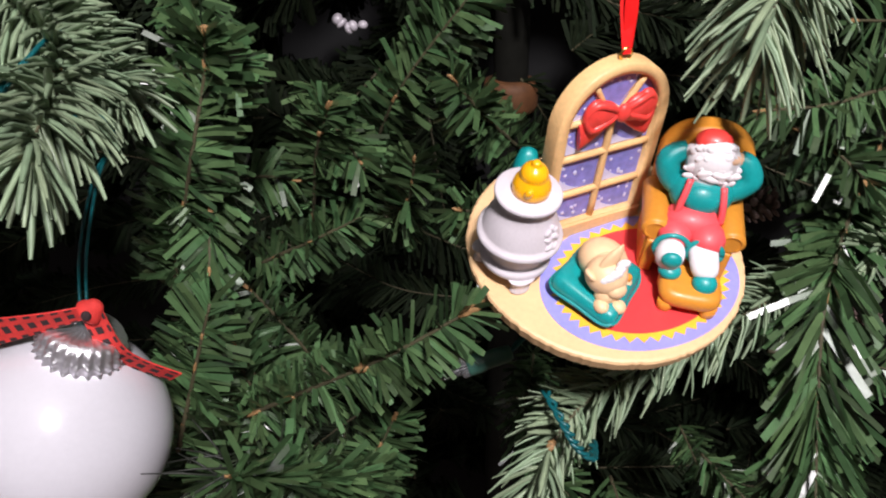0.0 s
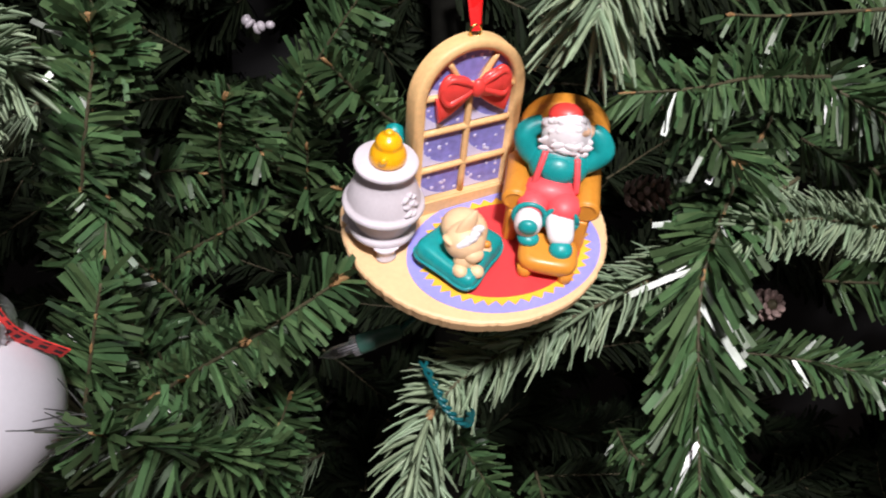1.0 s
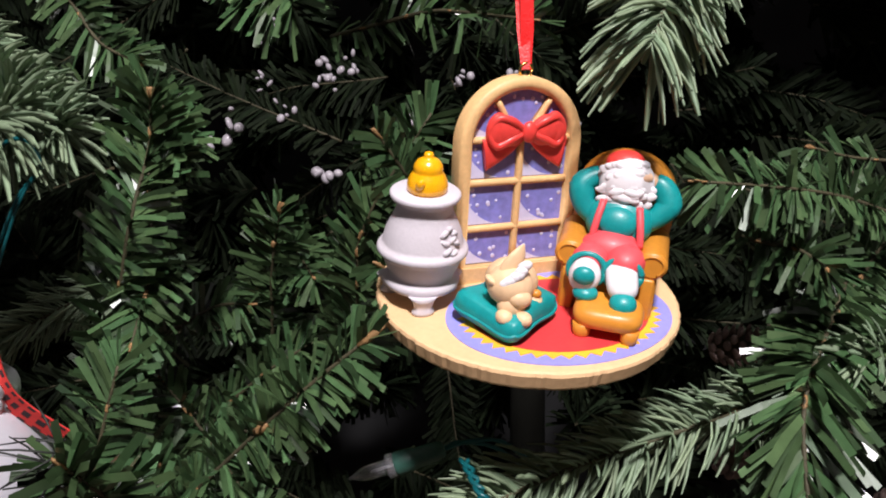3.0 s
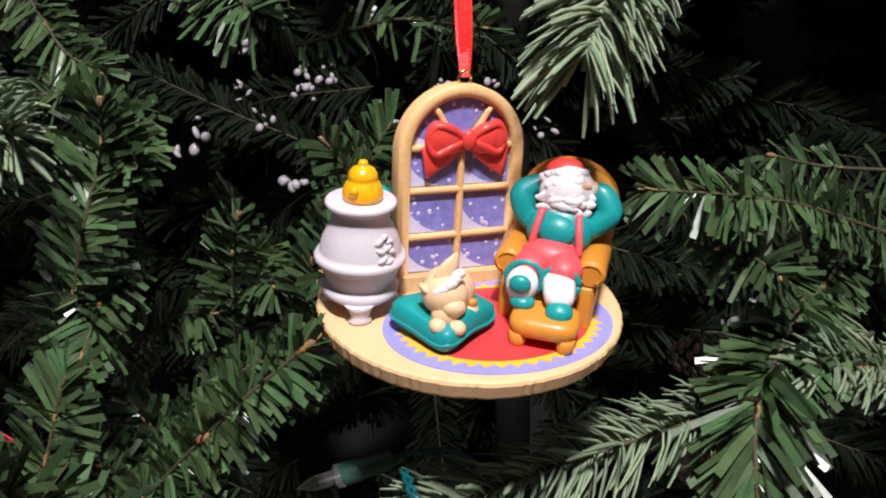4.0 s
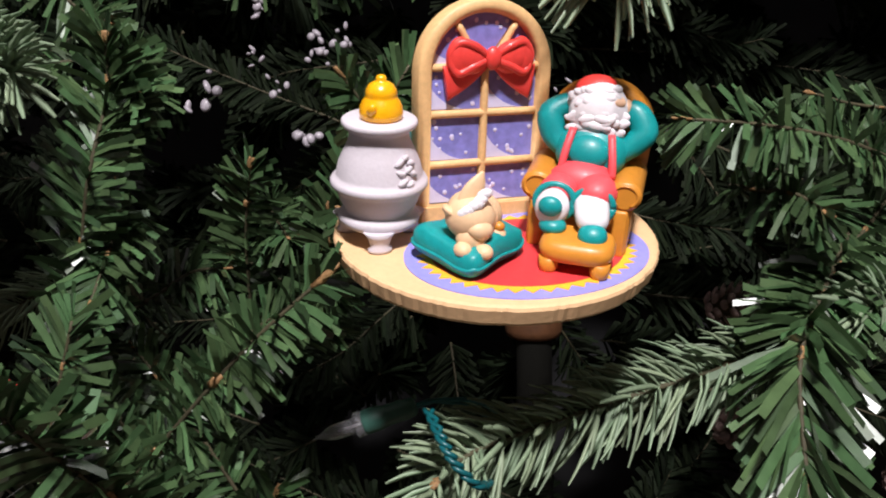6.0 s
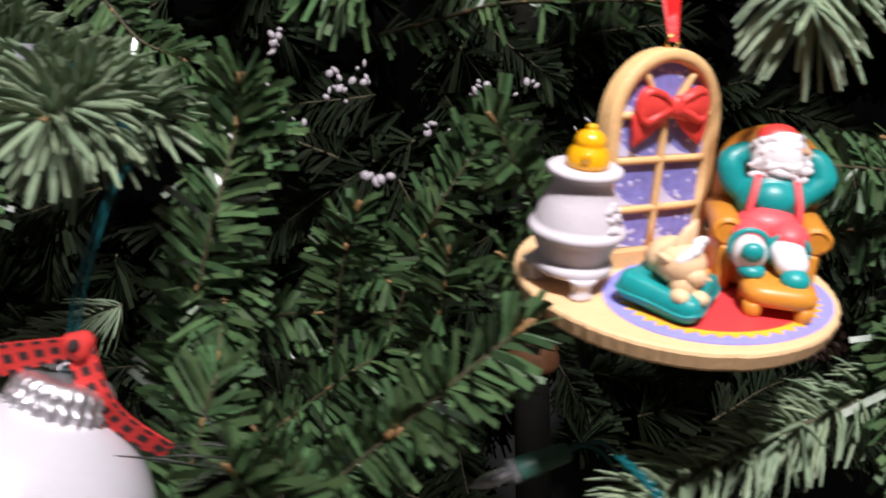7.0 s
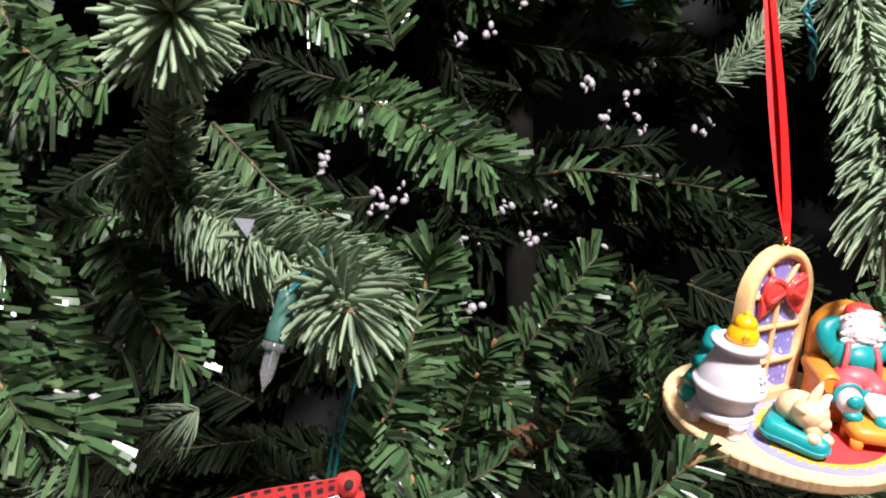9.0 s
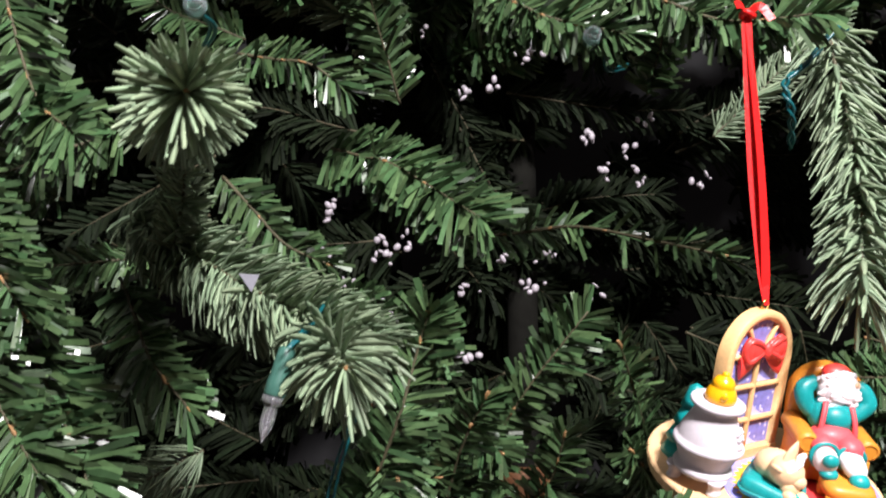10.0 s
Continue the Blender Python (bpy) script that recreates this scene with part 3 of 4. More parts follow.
# eyelet and ribbon
bm = bmesh.new()
tube(bm, [Vector((0.6 + 2.0 * math.cos(a), 0.8, 70.8 + 2.2 * math.sin(a))) * MM for a in (2 * math.pi * i / 20 for i in range(21))], 0.5 * MM, 8, up=(0, 1, 0))
part("eyelet", fixed(bm), BRASS, ornament, "brass wire eyelet")
EYELET = ORN @ (Vector((0.6, 0.8, 72.0)) * MM)
TOP = Vector((0.0635, 0.274, 1.3775))


def strip(bm, pts, width, across, thick=0.00035, mat=0, wave=None):
    """A ribbon with thickness along points, its width along `across`."""
    pts = [Vector(p) for p in pts]
    loops = []
    for i, p in enumerate(pts):
        t = (pts[min(i + 1, len(pts) - 1)] - pts[max(i - 1, 0)]).normalized()
        a = Vector(across(i / (len(pts) - 1)) if callable(across) else across)
        a = (a - t * a.dot(t)).normalized()
        b = t.cross(a)
        w = width(i / (len(pts) - 1)) if callable(width) else width
        loops.append([p + a * w / 2 + b * thick / 2, p + a * w / 2 - b * thick / 2, p - a * w / 2 - b * thick / 2, p - a * w / 2 + b * thick / 2])
    return rings(bm, loops, mat, soft=False)


bm = bmesh.new()
inv = ORN.inverted()
for k, s in enumerate((-1, 1)):
    mid = EYELET.lerp(TOP, 0.5) + Vector((0.0012 * s, -0.0012 * s, 0))
    pts = spline([EYELET + Vector((0.0002 * s, 0.0006 * s, -0.001)), EYELET.lerp(TOP, 0.2) + Vector((0.0008 * s, -0.001 * s, 0)), mid, TOP + Vector((0.0004 * s, 0.0008 * s, 0))], 24)
    strip(bm, [inv @ p for p in pts], lambda u: 0.0026 + 0.0016 * min(1, 6 * u), lambda u, s=s: inv.to_3x3() @ Vector((math.cos(0.5 * s * u + 0.1), math.sin(0.5 * s * u + 0.1), 0)))
for s in (-1, 1):
    pts = spline([TOP, TOP + Vector((0.004 * s, -0.004, 0.003)), TOP + Vector((0.008 * s, -0.007, -0.001 - 0.003 * s))], 8)
    strip(bm, [inv @ p for p in pts], 0.0036, inv.to_3x3() @ Vector((0, 0.3, 1)))
bmv = [inv @ (TOP + Vector((0.0025 * math.cos(a), 0.002 * math.sin(a) - 0.001, 0.001 * math.sin(2 * a)))) for a in (2 * math.pi * i / 12 for i in range(13))]
tube(bm, bmv, 0.0014, 8)
part("ribbon_loop", fixed(bm), RIBBON, ornament, "narrow red satin ribbon loop")


# ---- white ball with plaid bow ----
ball = tagged(new("ball_ornament"), "glossy white ball with silver cap and plaid bow", "ornament")
BALL_AT, BALL_R = Vector((-0.131, 0.265, 1.1140)), 40.0
ball.matrix_world = Matrix.Translation(BALL_AT) @ Matrix.Rotation(radians(21), 4, "Y") @ Matrix.Rotation(radians(-2), 4, "X")
bm = bmesh.new()
blob(bm, (0, 0, 0), (BALL_R, BALL_R, BALL_R), seg=64, ring=40)
part("globe", bm, BALL, ball, "glossy white globe")
bm = bmesh.new()
loops = []
for j, (r, z, k) in enumerate(((15.8, 35.6, 1.0), (15.7, 37.0, 1.0), (15.0, 38.0, 0.7), (15.5, 39.2, 1.0), (15.3, 40.8, 1.0), (14.4, 41.8, 0.6), (14.8, 43.2, 0.9), (14.2, 45.2, 0.5), (13.0, 46.8, 0.2), (9.0, 47.4, 0.3), (6.0, 47.0, 0.2), (2.0, 47.6, 0))):
    w_k = 0.055 * k
    r *= 0.98
    turn = 0.6 * (j // 3)
    loops.append([(r * MM * (1 + w_k * math.cos(24 * a + turn)) * math.cos(a), r * MM * (1 + w_k * math.cos(24 * a + turn)) * math.sin(a), (z - 0.5 * k * math.cos(24 * a + turn) + 0.3 * k * math.sin(7 * a + j)) * MM) for a in (2 * math.pi * i / 192 for i in range(192))])
rings(bm, loops)
cap = part("cap", fixed(bm), SILVER, ball, "crimped silver foil cap")
bm = bmesh.new()
tube(bm, [Vector((4.0 * math.cos(a), 0, 46.5 + 5 * math.sin(a))) * MM for a in (math.pi * i / 14 for i in range(15))], 0.5 * MM, 8, up=(0, 1, 0))
part("wire_loop", fixed(bm), SILVER, cap)


def plaid(pts, width, across, name):
    """A checked ribbon: red cloth with rows of dark squares raised a hair above it."""
    bm = bmesh.new()
    n = len(pts) - 1
    strip(bm, pts, width, across, 0.0006)
    pv = [Vector(p) for p in pts]
    for i in range(1, n, 2):
        t = (pv[i + 1] - pv[i - 1]).normalized()
        a = Vector(across(i / n) if callable(across) else across)
        a = (a - t * a.dot(t)).normalized()
        b = t.cross(a)
        w = width(i / n) if callable(width) else width
        for off, size in ((0.0, 0.30), (-0.43, 0.13), (0.43, 0.13)):
            for side in (-1, 1):
                c = pv[i] + a * w * off + b * 0.00036 * side
                h = t * (pv[i + 1] - pv[i - 1]).length * 0.27
                g = a * w * size / 2
                vs = [bm.verts.new(c + q) for q in (h + g, h - g, -h - g, -h + g)]
                vt = [bm.verts.new(c + q + b * 0.00008 * side) for q in (h + g, h - g, -h - g, -h + g)]
                for f in (vt, [vs[0], vs[1], vt[1], vt[0]], [vs[1], vs[2], vt[2], vt[1]], [vs[2], vs[3], vt[3], vt[2]], [vs[3], vs[0], vt[0], vt[3]]):
                    bm.faces.new(f).material_index = 1
    return part(name, fixed(bm), [CHECK_RED, CHECK_BLACK], ball, "red and black plaid cloth")


ball_inv = ball.matrix_world.inverted()
def hang(*p):
    return ball_inv @ Vector(p)
KNOT = hang(-0.109, 0.262, 1.1675)
plaid(spline([KNOT, hang(-0.124, 0.258, 1.1655), hang(-0.140, 0.257, 1.1625), hang(-0.156, 0.259, 1.158)], 22), lambda u: 0.0068 + 0.0042 * min(1, 1.6 * u), lambda u: (0.1, -0.35 + 0.2 * u, 1), "bow_loop")
plaid(spline([hang(-0.156, 0.259, 1.158), hang(-0.161, 0.264, 1.150), hang(-0.152, 0.270, 1.147), hang(-0.143, 0.270, 1.153)], 14), 0.009, lambda u: (0, 0.5, 1), "bow_loop")
plaid(spline([KNOT, hang(-0.1045, 0.262, 1.1535), hang(-0.099, 0.266, 1.144), hang(-0.0875, 0.272, 1.1335)], 18), lambda u: 0.0088 - 0.0008 * u, lambda u: (0.9, -0.1, 0.5), "bow_tail")
bm = bmesh.new()
blob(bm, [v / MM for v in KNOT], (4.6, 3.8, 4.8), (0, 20, 0))
for v in bm.verts:
    v.co += v.normal * 0.0005 * math.sin(900 * v.co.z + 500 * v.co.x)
blob(bm, [v / MM for v in KNOT + Vector((0, -0.0042, 0.0005))], (1.8, 0.9, 2.0), mat=1, seg=10, ring=6)
part("bow_knot", bm, [CHECK_RED, CHECK_BLACK], ball)
HOOK = Vector((-0.098, 0.276, 1.230))
bm = bmesh.new()
for dx in (-0.0012, 0.0012):
    tube(bm, [ball_inv @ p for p in spline([Vector((-0.117 + dx, 0.272, 1.158)), Vector((-0.112 + dx, 0.272, 1.185)), Vector((-0.103 + dx * 0.6, 0.274, 1.212)), HOOK + Vector((0.003, 0, -0.006))], 16)], 0.0006, 6)
tube(bm, [ball_inv @ (HOOK + Vector((0.0075 * math.cos(a) - 0.004, -0.002, 0.0075 * math.sin(a) - 0.004))) for a in (radians(-40 + 200 * i / 16) for i in range(17))], 0.0008, 7)
part("hanger", fixed(bm), TEAL_WIRE, ball, "teal plastic hanger")


# ---- mini light bulbs ----
def mini_bulb(at, aim, wire, roll=0.0, label=""):
    """A clear mini bulb in a green socket, its tip along aim."""
    thing = tagged(new("mini_light_bulb"), label, "bulb", "string of mini lights")
    z = Vector(aim).normalized()
    m = z.to_track_quat("Z", "Y").to_matrix().to_4x4()
    thing.matrix_world = Matrix.Translation(at) @ m
    bm = bmesh.new()
    lathe(bm, [(2.2, -19), (3.2, -18), (3.6, -15), (3.7, -8), (4.2, -6), (4.3, -1), (3.9, 0), (1, 0)], seg=20)
    sock = part("socket", fixed(bm), SOCKET, thing, "green plastic socket")
    bm = bmesh.new()
    lathe(bm, [(2.0, -1.0), (4.4, 0.0), (4.5, 2.4), (3.2, 3.0), (2.7, 4), (2.75, 8), (2.6, 11), (1.9, 13.5), (0.9, 15.5), (0.45, 17.0), (0.1, 18.0)], seg=20)
    part("glass", fixed(bm), GLASS, thing, "clear unlit glass")
    bm = bmesh.new()
    for dx in (-0.7, 0.7):
        tube(bm, [Vector((dx, 0, z)) * MM for z in (0, 3, 6, 8)], 0.18 * MM, 5)
    tube(bm, [Vector((0.7 * math.cos(a), 0, 8 + 0.9 * math.sin(a))) * MM for a in (math.pi * i / 6 for i in range(7))], 0.14 * MM, 5, up=(0, 1, 0))
    part("filament", fixed(bm), SILVER, thing)
    bm = bmesh.new()
    inv_b = thing.matrix_world.inverted()
    for k in range(2):
        pts = [Vector(at) - z * 0.018] + [Vector(p) + Vector((0.002 * k, 0.001 * k, 0.003 * k * math.sin(i))) for i, p in enumerate(wire)]
        tube(bm, [inv_b @ p for p in spline(pts, 14)], 0.0009, 6)
    part("wire", fixed(bm), TEAL_WIRE, thing)
    return thing


mini_bulb((-0.134, 0.256, 1.2195), (-0.27, -0.05, -1.0), [(-0.125, 0.264, 1.243), (-0.119, 0.285, 1.251), (-0.122, 0.315, 1.248)], label="clear unlit mini bulb in green socket by a branch tip")
mini_bulb((0.0200, 0.303, 1.1175), (-1.0, -0.1, -0.32), [(0.043, 0.318, 1.122), (0.055, 0.345, 1.112), (0.07, 0.38, 1.09)], label="clear unlit mini bulb lying among lower branches")
mini_bulb((-0.164, 0.25, 1.366), (0.15, -1.0, -0.25), [(-0.165, 0.29, 1.37), (-0.18, 0.32, 1.36), (-0.20, 0.35, 1.34)], label="clear unlit mini bulb above a moulded branch tip")
mini_bulb((0.0055, 0.31, 1.3784), (-0.2, -1.0, -0.1), [(0.02, 0.34, 1.385), (0.03, 0.37, 1.38), (0.05, 0.40, 1.39)], label="clear unlit mini bulb near the ribbon's branch")

# teal light cords looped round boughs
def light_cord(way, label):
    cord = tagged(new("light_cord"), label, "cord", "string of mini lights")
    for q in range(2):
        bm = bmesh.new()
        tube(bm, [w + Vector((0.0012 * math.cos(i * 0.9 + math.pi * q), 0.0012 * math.sin(i * 0.9 + math.pi * q), 0)) for i, w in enumerate(spline(way, 40))], 0.0008, 6)
        part("strand", fixed(bm), TEAL_WIRE, cord)


light_cord(((0.13, 0.31, 1.385), (0.1136, 0.29, 1.3788), (0.0967, 0.285, 1.3612), (0.083, 0.28, 1.3500), (0.0855, 0.28, 1.3368), (0.095, 0.30, 1.325)), "twisted teal cord of the light string beside a drooping bough")
light_cord(((0.048, 0.268, 1.131), (0.0535, 0.254, 1.127), (0.058, 0.2495, 1.121), (0.064, 0.252, 1.114), (0.066, 0.264, 1.111)), "twisted teal cord wound round a moulded bough")

# small grey plastic tag caught on the moulded bough
bm = bmesh.new()
slab(bm, [(-4.5, 3.0), (5.0, 2.5), (1.5, -5.5)], -0.4, 0.4, axis="y", bevel=0.2)
tag = tagged(link_mesh("plastic_tag", fixed(bm), TAG), "small grey plastic tag caught on a branch", "tag")
tag.matrix_world = Matrix.Translation((-0.1515, 0.318, 1.2655)) @ Matrix.Rotation(radians(20), 4, "Z")


def glimpses(at, n, seed):
    """A cluster of pale blobs that stands for bright glimpses through the tree."""
    r = random.Random(seed)
    thing = tagged(new("glimpse_cluster"), "pale blobs standing for bright glimpses between dark branches", "decoration", "white berry clusters")
    thing.location = at
    for _ in range(n):
        bm = bmesh.new()
        blob(bm, (r.gauss(0, 4.2), r.gauss(0, 3), r.gauss(0, 4.2)), (r.uniform(1.0, 3.6), 2.4, r.uniform(1.0, 3.8)), (0, r.uniform(-60, 60), 0), seg=8, ring=6)
        part("glimpse_blob", bm, GLIMPSE_WHITE, thing)


# Added blobs: bright background spots between the boughs, built as pale solids.
for k, at in enumerate(((0.008, 0.62, 1.438), (-0.016, 0.62, 1.433), (0.041, 0.62, 1.463), (0.088, 0.62, 1.397), (0.119, 0.62, 1.386), (0.106, 0.62, 1.365), (0.13, 0.62, 1.361), (0.184, 0.62, 1.358), (-0.051, 0.62, 1.48), (-0.076, 0.62, 1.439),
                        (-0.015, 0.62, 1.269), (0.036, 0.62, 1.271), (0.09, 0.62, 1.268), (-0.112, 0.62, 1.276), (-0.081, 0.62, 1.296), (-0.124, 0.62, 1.332), (0.141, 0.62, 1.412),
                        (-0.079, 0.62, 1.306), (-0.063, 0.62, 1.305), (0.018, 0.62, 1.299), (0.052, 0.62, 1.296), (-0.128, 0.62, 1.299), (-0.09, 0.44, 1.244), (-0.04, 0.44, 1.224))):
    glimpses(at, 4 + k % 4, k)


def pine_cone(at, turn, seed):
    """A small frosted cone: rings of pale scales round a brown core."""
    r = random.Random(seed)
    thing = tagged(new("pine_cone"), "small brown cone with pale pink frosted scales among branches", "decoration", "frosted cones")
    thing.matrix_world = Matrix.Translation(at) @ Euler([radians(v) for v in turn]).to_matrix().to_4x4()
    bm = bmesh.new()
    blob(bm, (0, 0, 0), (5, 5, 12), seg=12, ring=8)
    part("core", bm, STEM, thing)
    for j in range(7):
        z = -10 + 3.3 * j
        rad = 7.5 * math.sqrt(max(0.1, 1 - (z / 13.5) ** 2))
        for i in range(7):
            a = 2 * math.pi * (i + 0.5 * (j % 2)) / 7 + r.gauss(0, 0.1)
            bm = bmesh.new()
            blob(bm, (rad * math.cos(a), rad * math.sin(a), z), (3.0, 2.4, 0.9), (0, -35, math.degrees(a)), seg=8, ring=5)
            part("scale", bm, CONE, thing)


pine_cone((0.160, 0.402, 1.146), (20, 80, 10), 1)
pine_cone((0.245, 0.440, 1.060), (60, 20, 0), 2)
pine_cone((0.165, 0.430, 1.085), (70, -30, 0), 3)


# ---- the tree ----
tree = tagged(new("christmas_tree"), "dense artificial green fir tree with cut and moulded needles", "tree")
tree.location = (0, 0.78, 0)
bm = bmesh.new()
lathe(bm, [(17, 20), (16, 900), (15, 1600), (12, 2100)], (62, 0, 0), seg=18)
part("trunk", bm, TRUNK, tree)
bm = bmesh.new()
lathe(bm, [(17, 1070), (23, 1073), (25, 1078), (25, 1094), (23, 1100), (16, 1102)], (62, 0, 0), seg=24, wob=0.02)
part("pole_sleeve", fixed(bm), SLEEVE, tree, "orange-brown sleeve on the dark pole")
OFF = Vector((0, 0.78, 0))


def needles(curve, kind, length, per_cm, rng, droop=0.12, width=1.0, spread=None):
    """Vertices and faces of all needles along a curve: cut foil strips or creased moulded ones."""
    P = np.array([tuple(p) for p in curve])
    seg = np.linalg.norm(np.diff(P, axis=0), axis=1)
    cum = np.r_[0, np.cumsum(seg)]
    total = cum[-1]
    n = max(24, int(total * 100 * per_cm))
    s = np.sort(rng.uniform(0.0, 1.0, n)) * total
    k = np.clip(np.searchsorted(cum, s) - 1, 0, len(seg) - 1)
    u = ((s - cum[k]) / seg[k])[:, None]
    p = P[k] * (1 - u) + P[k + 1] * u
    t = (P[k + 1] - P[k]) / seg[k][:, None]
    a = np.cross(t, (0.05, 1.0, -0.30))
    a /= np.linalg.norm(a, axis=1)[:, None]
    b = np.cross(t, a)
    phi = rng.uniform(0, 2 * np.pi, n)
    # boughs are spread flat, comb-like, apart from those that stick straight out
    comb = (rng.random(n) < 0.78) & (np.abs(t[:, 1]) < 0.8)
    phi = np.where(comb, np.pi * rng.integers(0, 2, n) + rng.normal(0, 0.42 if kind == "flat" else 0.6, n), phi)
    rad = a * np.cos(phi)[:, None] + b * np.sin(phi)[:, None]
    lean = np.radians(rng.normal(spread or (54 if kind == "flat" else 58), 8, n))
    near_tip = np.clip((s - (total - 0.018)) / 0.018, 0, 1)
    lean = lean * (1 - 0.55 * near_tip * rng.uniform(0.4, 1, n))
    d = t * np.cos(lean)[:, None] + rad * np.sin(lean)[:, None]
    d /= np.linalg.norm(d, axis=1)[:, None]
    L = length * rng.uniform(0.72, 1.12, n) * (1 - 0.25 * near_tip)
    w = (0.00115 if kind == "flat" else 0.00100) * width * rng.uniform(0.8, 1.25, n)
    side = np.cross(d, t)
    side /= np.linalg.norm(side, axis=1)[:, None] + 1e-9
    tw = rng.normal(np.pi / 2, 0.6, n) if kind == "flat" else rng.normal(0, 0.4, n)
    nor = np.cross(side, d)
    side = side * np.cos(tw)[:, None] + nor * np.sin(tw)[:, None]
    nor = np.cross(side, d)
    bend = rng.normal(0.0, 0.10, n) if kind == "flat" else rng.normal(-0.32, 0.12, n)
    down = np.array((0, 0, -1.0))
    rows = []
    if kind == "flat":
        for f, g in ((0.0, 0.8), (0.5, 1.0), (1.0, 0.95)):
            c = p + d * (L * f)[:, None] + nor * (L * bend * f * f)[:, None] + down * (L * droop * f * f)[:, None]
            rows += [c - side * (w * g)[:, None], c + side * (w * g)[:, None]]
        V = np.stack(rows, 1).reshape(-1, 3)
        q = np.array([(0, 1, 3, 2), (2, 3, 5, 4)])
        F = (np.arange(n)[:, None, None] * 6 + q[None]).reshape(-1, 4)
    else:
        for f, g, h in ((0.0, 0.75, 0.35), (0.35, 1.0, 0.55), (0.8, 1.0, 0.5), (1.0, 0.5, 0.25)):
            c = p + d * (L * f)[:, None] + t * (-L * bend * f * f)[:, None] + down * (L * droop * f * f)[:, None]
            rows += [c - side * (w * g)[:, None], c + nor * (w * h)[:, None], c + side * (w * g)[:, None], c - nor * (w * h)[:, None]]
        V = np.stack(rows, 1).reshape(-1, 3)
        q = []
        for r in range(3):
            for i in range(4):
                q.append((4 * r + i, 4 * r + (i + 1) % 4, 4 * r + 4 + (i + 1) % 4, 4 * r + 4 + i))
        F = (np.arange(n)[:, None, None] * 16 + np.array(q)[None]).reshape(-1, 4)
    return V, F


WRAPS = []
for q in range(4):
    bm = bmesh.new()
    blob(bm, (0, 0, 0), (1.6 + 0.2 * q, 1.4, 3.2), seg=7, ring=5)
    rw = random.Random(q)
    for v in bm.verts:
        v.co += Vector((rw.gauss(0, 0.00025), rw.gauss(0, 0.00025), rw.gauss(0, 0.0004)))
    WRAPS.append(bpy.data.meshes.new("bark_wrap"))
    bm.to_mesh(WRAPS[-1])
    bm.free()
    WRAPS[-1].materials.append(WRAP)


def branch(pts, kind="flat", size=1.0, per_cm=26, seed=0, wraps=True, broad=1.0, inner=False, spread=None, wrap=1.0):
    """One bough: wire stem, bark wraps at the whorls, and its needles."""
    rng = np.random.default_rng(1000 + seed)
    pts = [Vector(p) - OFF for p in pts]
    length = sum((b - a).length for a, b in zip(pts, pts[1:]))
    if len(pts) == 2:
        mid = pts[0].lerp(pts[1], 0.5) + Vector(rng.normal(0, 0.05, 3)) * length
        pts = [pts[0], mid, pts[1]]
    back = (pts[0] - pts[1]).normalized()
    pts = [pts[0] + back * 0.03] + pts
    curve = spline(pts, 20)
    bm = bmesh.new()
    tube(bm, curve, [(1.3 - 0.035 * i) * MM for i in range(21)], 6)
    stem = part("branch", bm, STEM, tree)
    V, F = needles(curve, kind, (0.0205 if kind == "flat" else 0.0185) * size, per_cm, rng, width=broad * size ** 0.5, spread=spread)
    me = bpy.data.meshes.new("needles")
    me.from_pydata(V.tolist(), [], F.tolist())
    me.materials.append(INNER_SHADE_GREEN if inner else FLAT_GREEN if kind == "flat" else ROUND_GREEN)
    if kind != "flat":
        me.polygons.foreach_set("use_smooth", [True] * len(me.polygons))
    ob = new("needles", me)
    ob.parent = stem
    tagged(ob, kind="stuff")
    if wraps:
        for i in range(4, 21, 4):
            if rng.random() < 0.35:
                continue
            t = (curve[min(i + 1, 20)] - curve[i - 1]).normalized()
            w = new("bark_wrap", WRAPS[int(rng.integers(4))])
            w.parent = stem
            w.matrix_basis = Matrix.LocRotScale(curve[i], t.to_track_quat("Z", "Y"), Vector((rng.uniform(0.5, 0.9), rng.uniform(0.5, 0.9), rng.uniform(0.6, 1.3))) * wrap)
    return stem


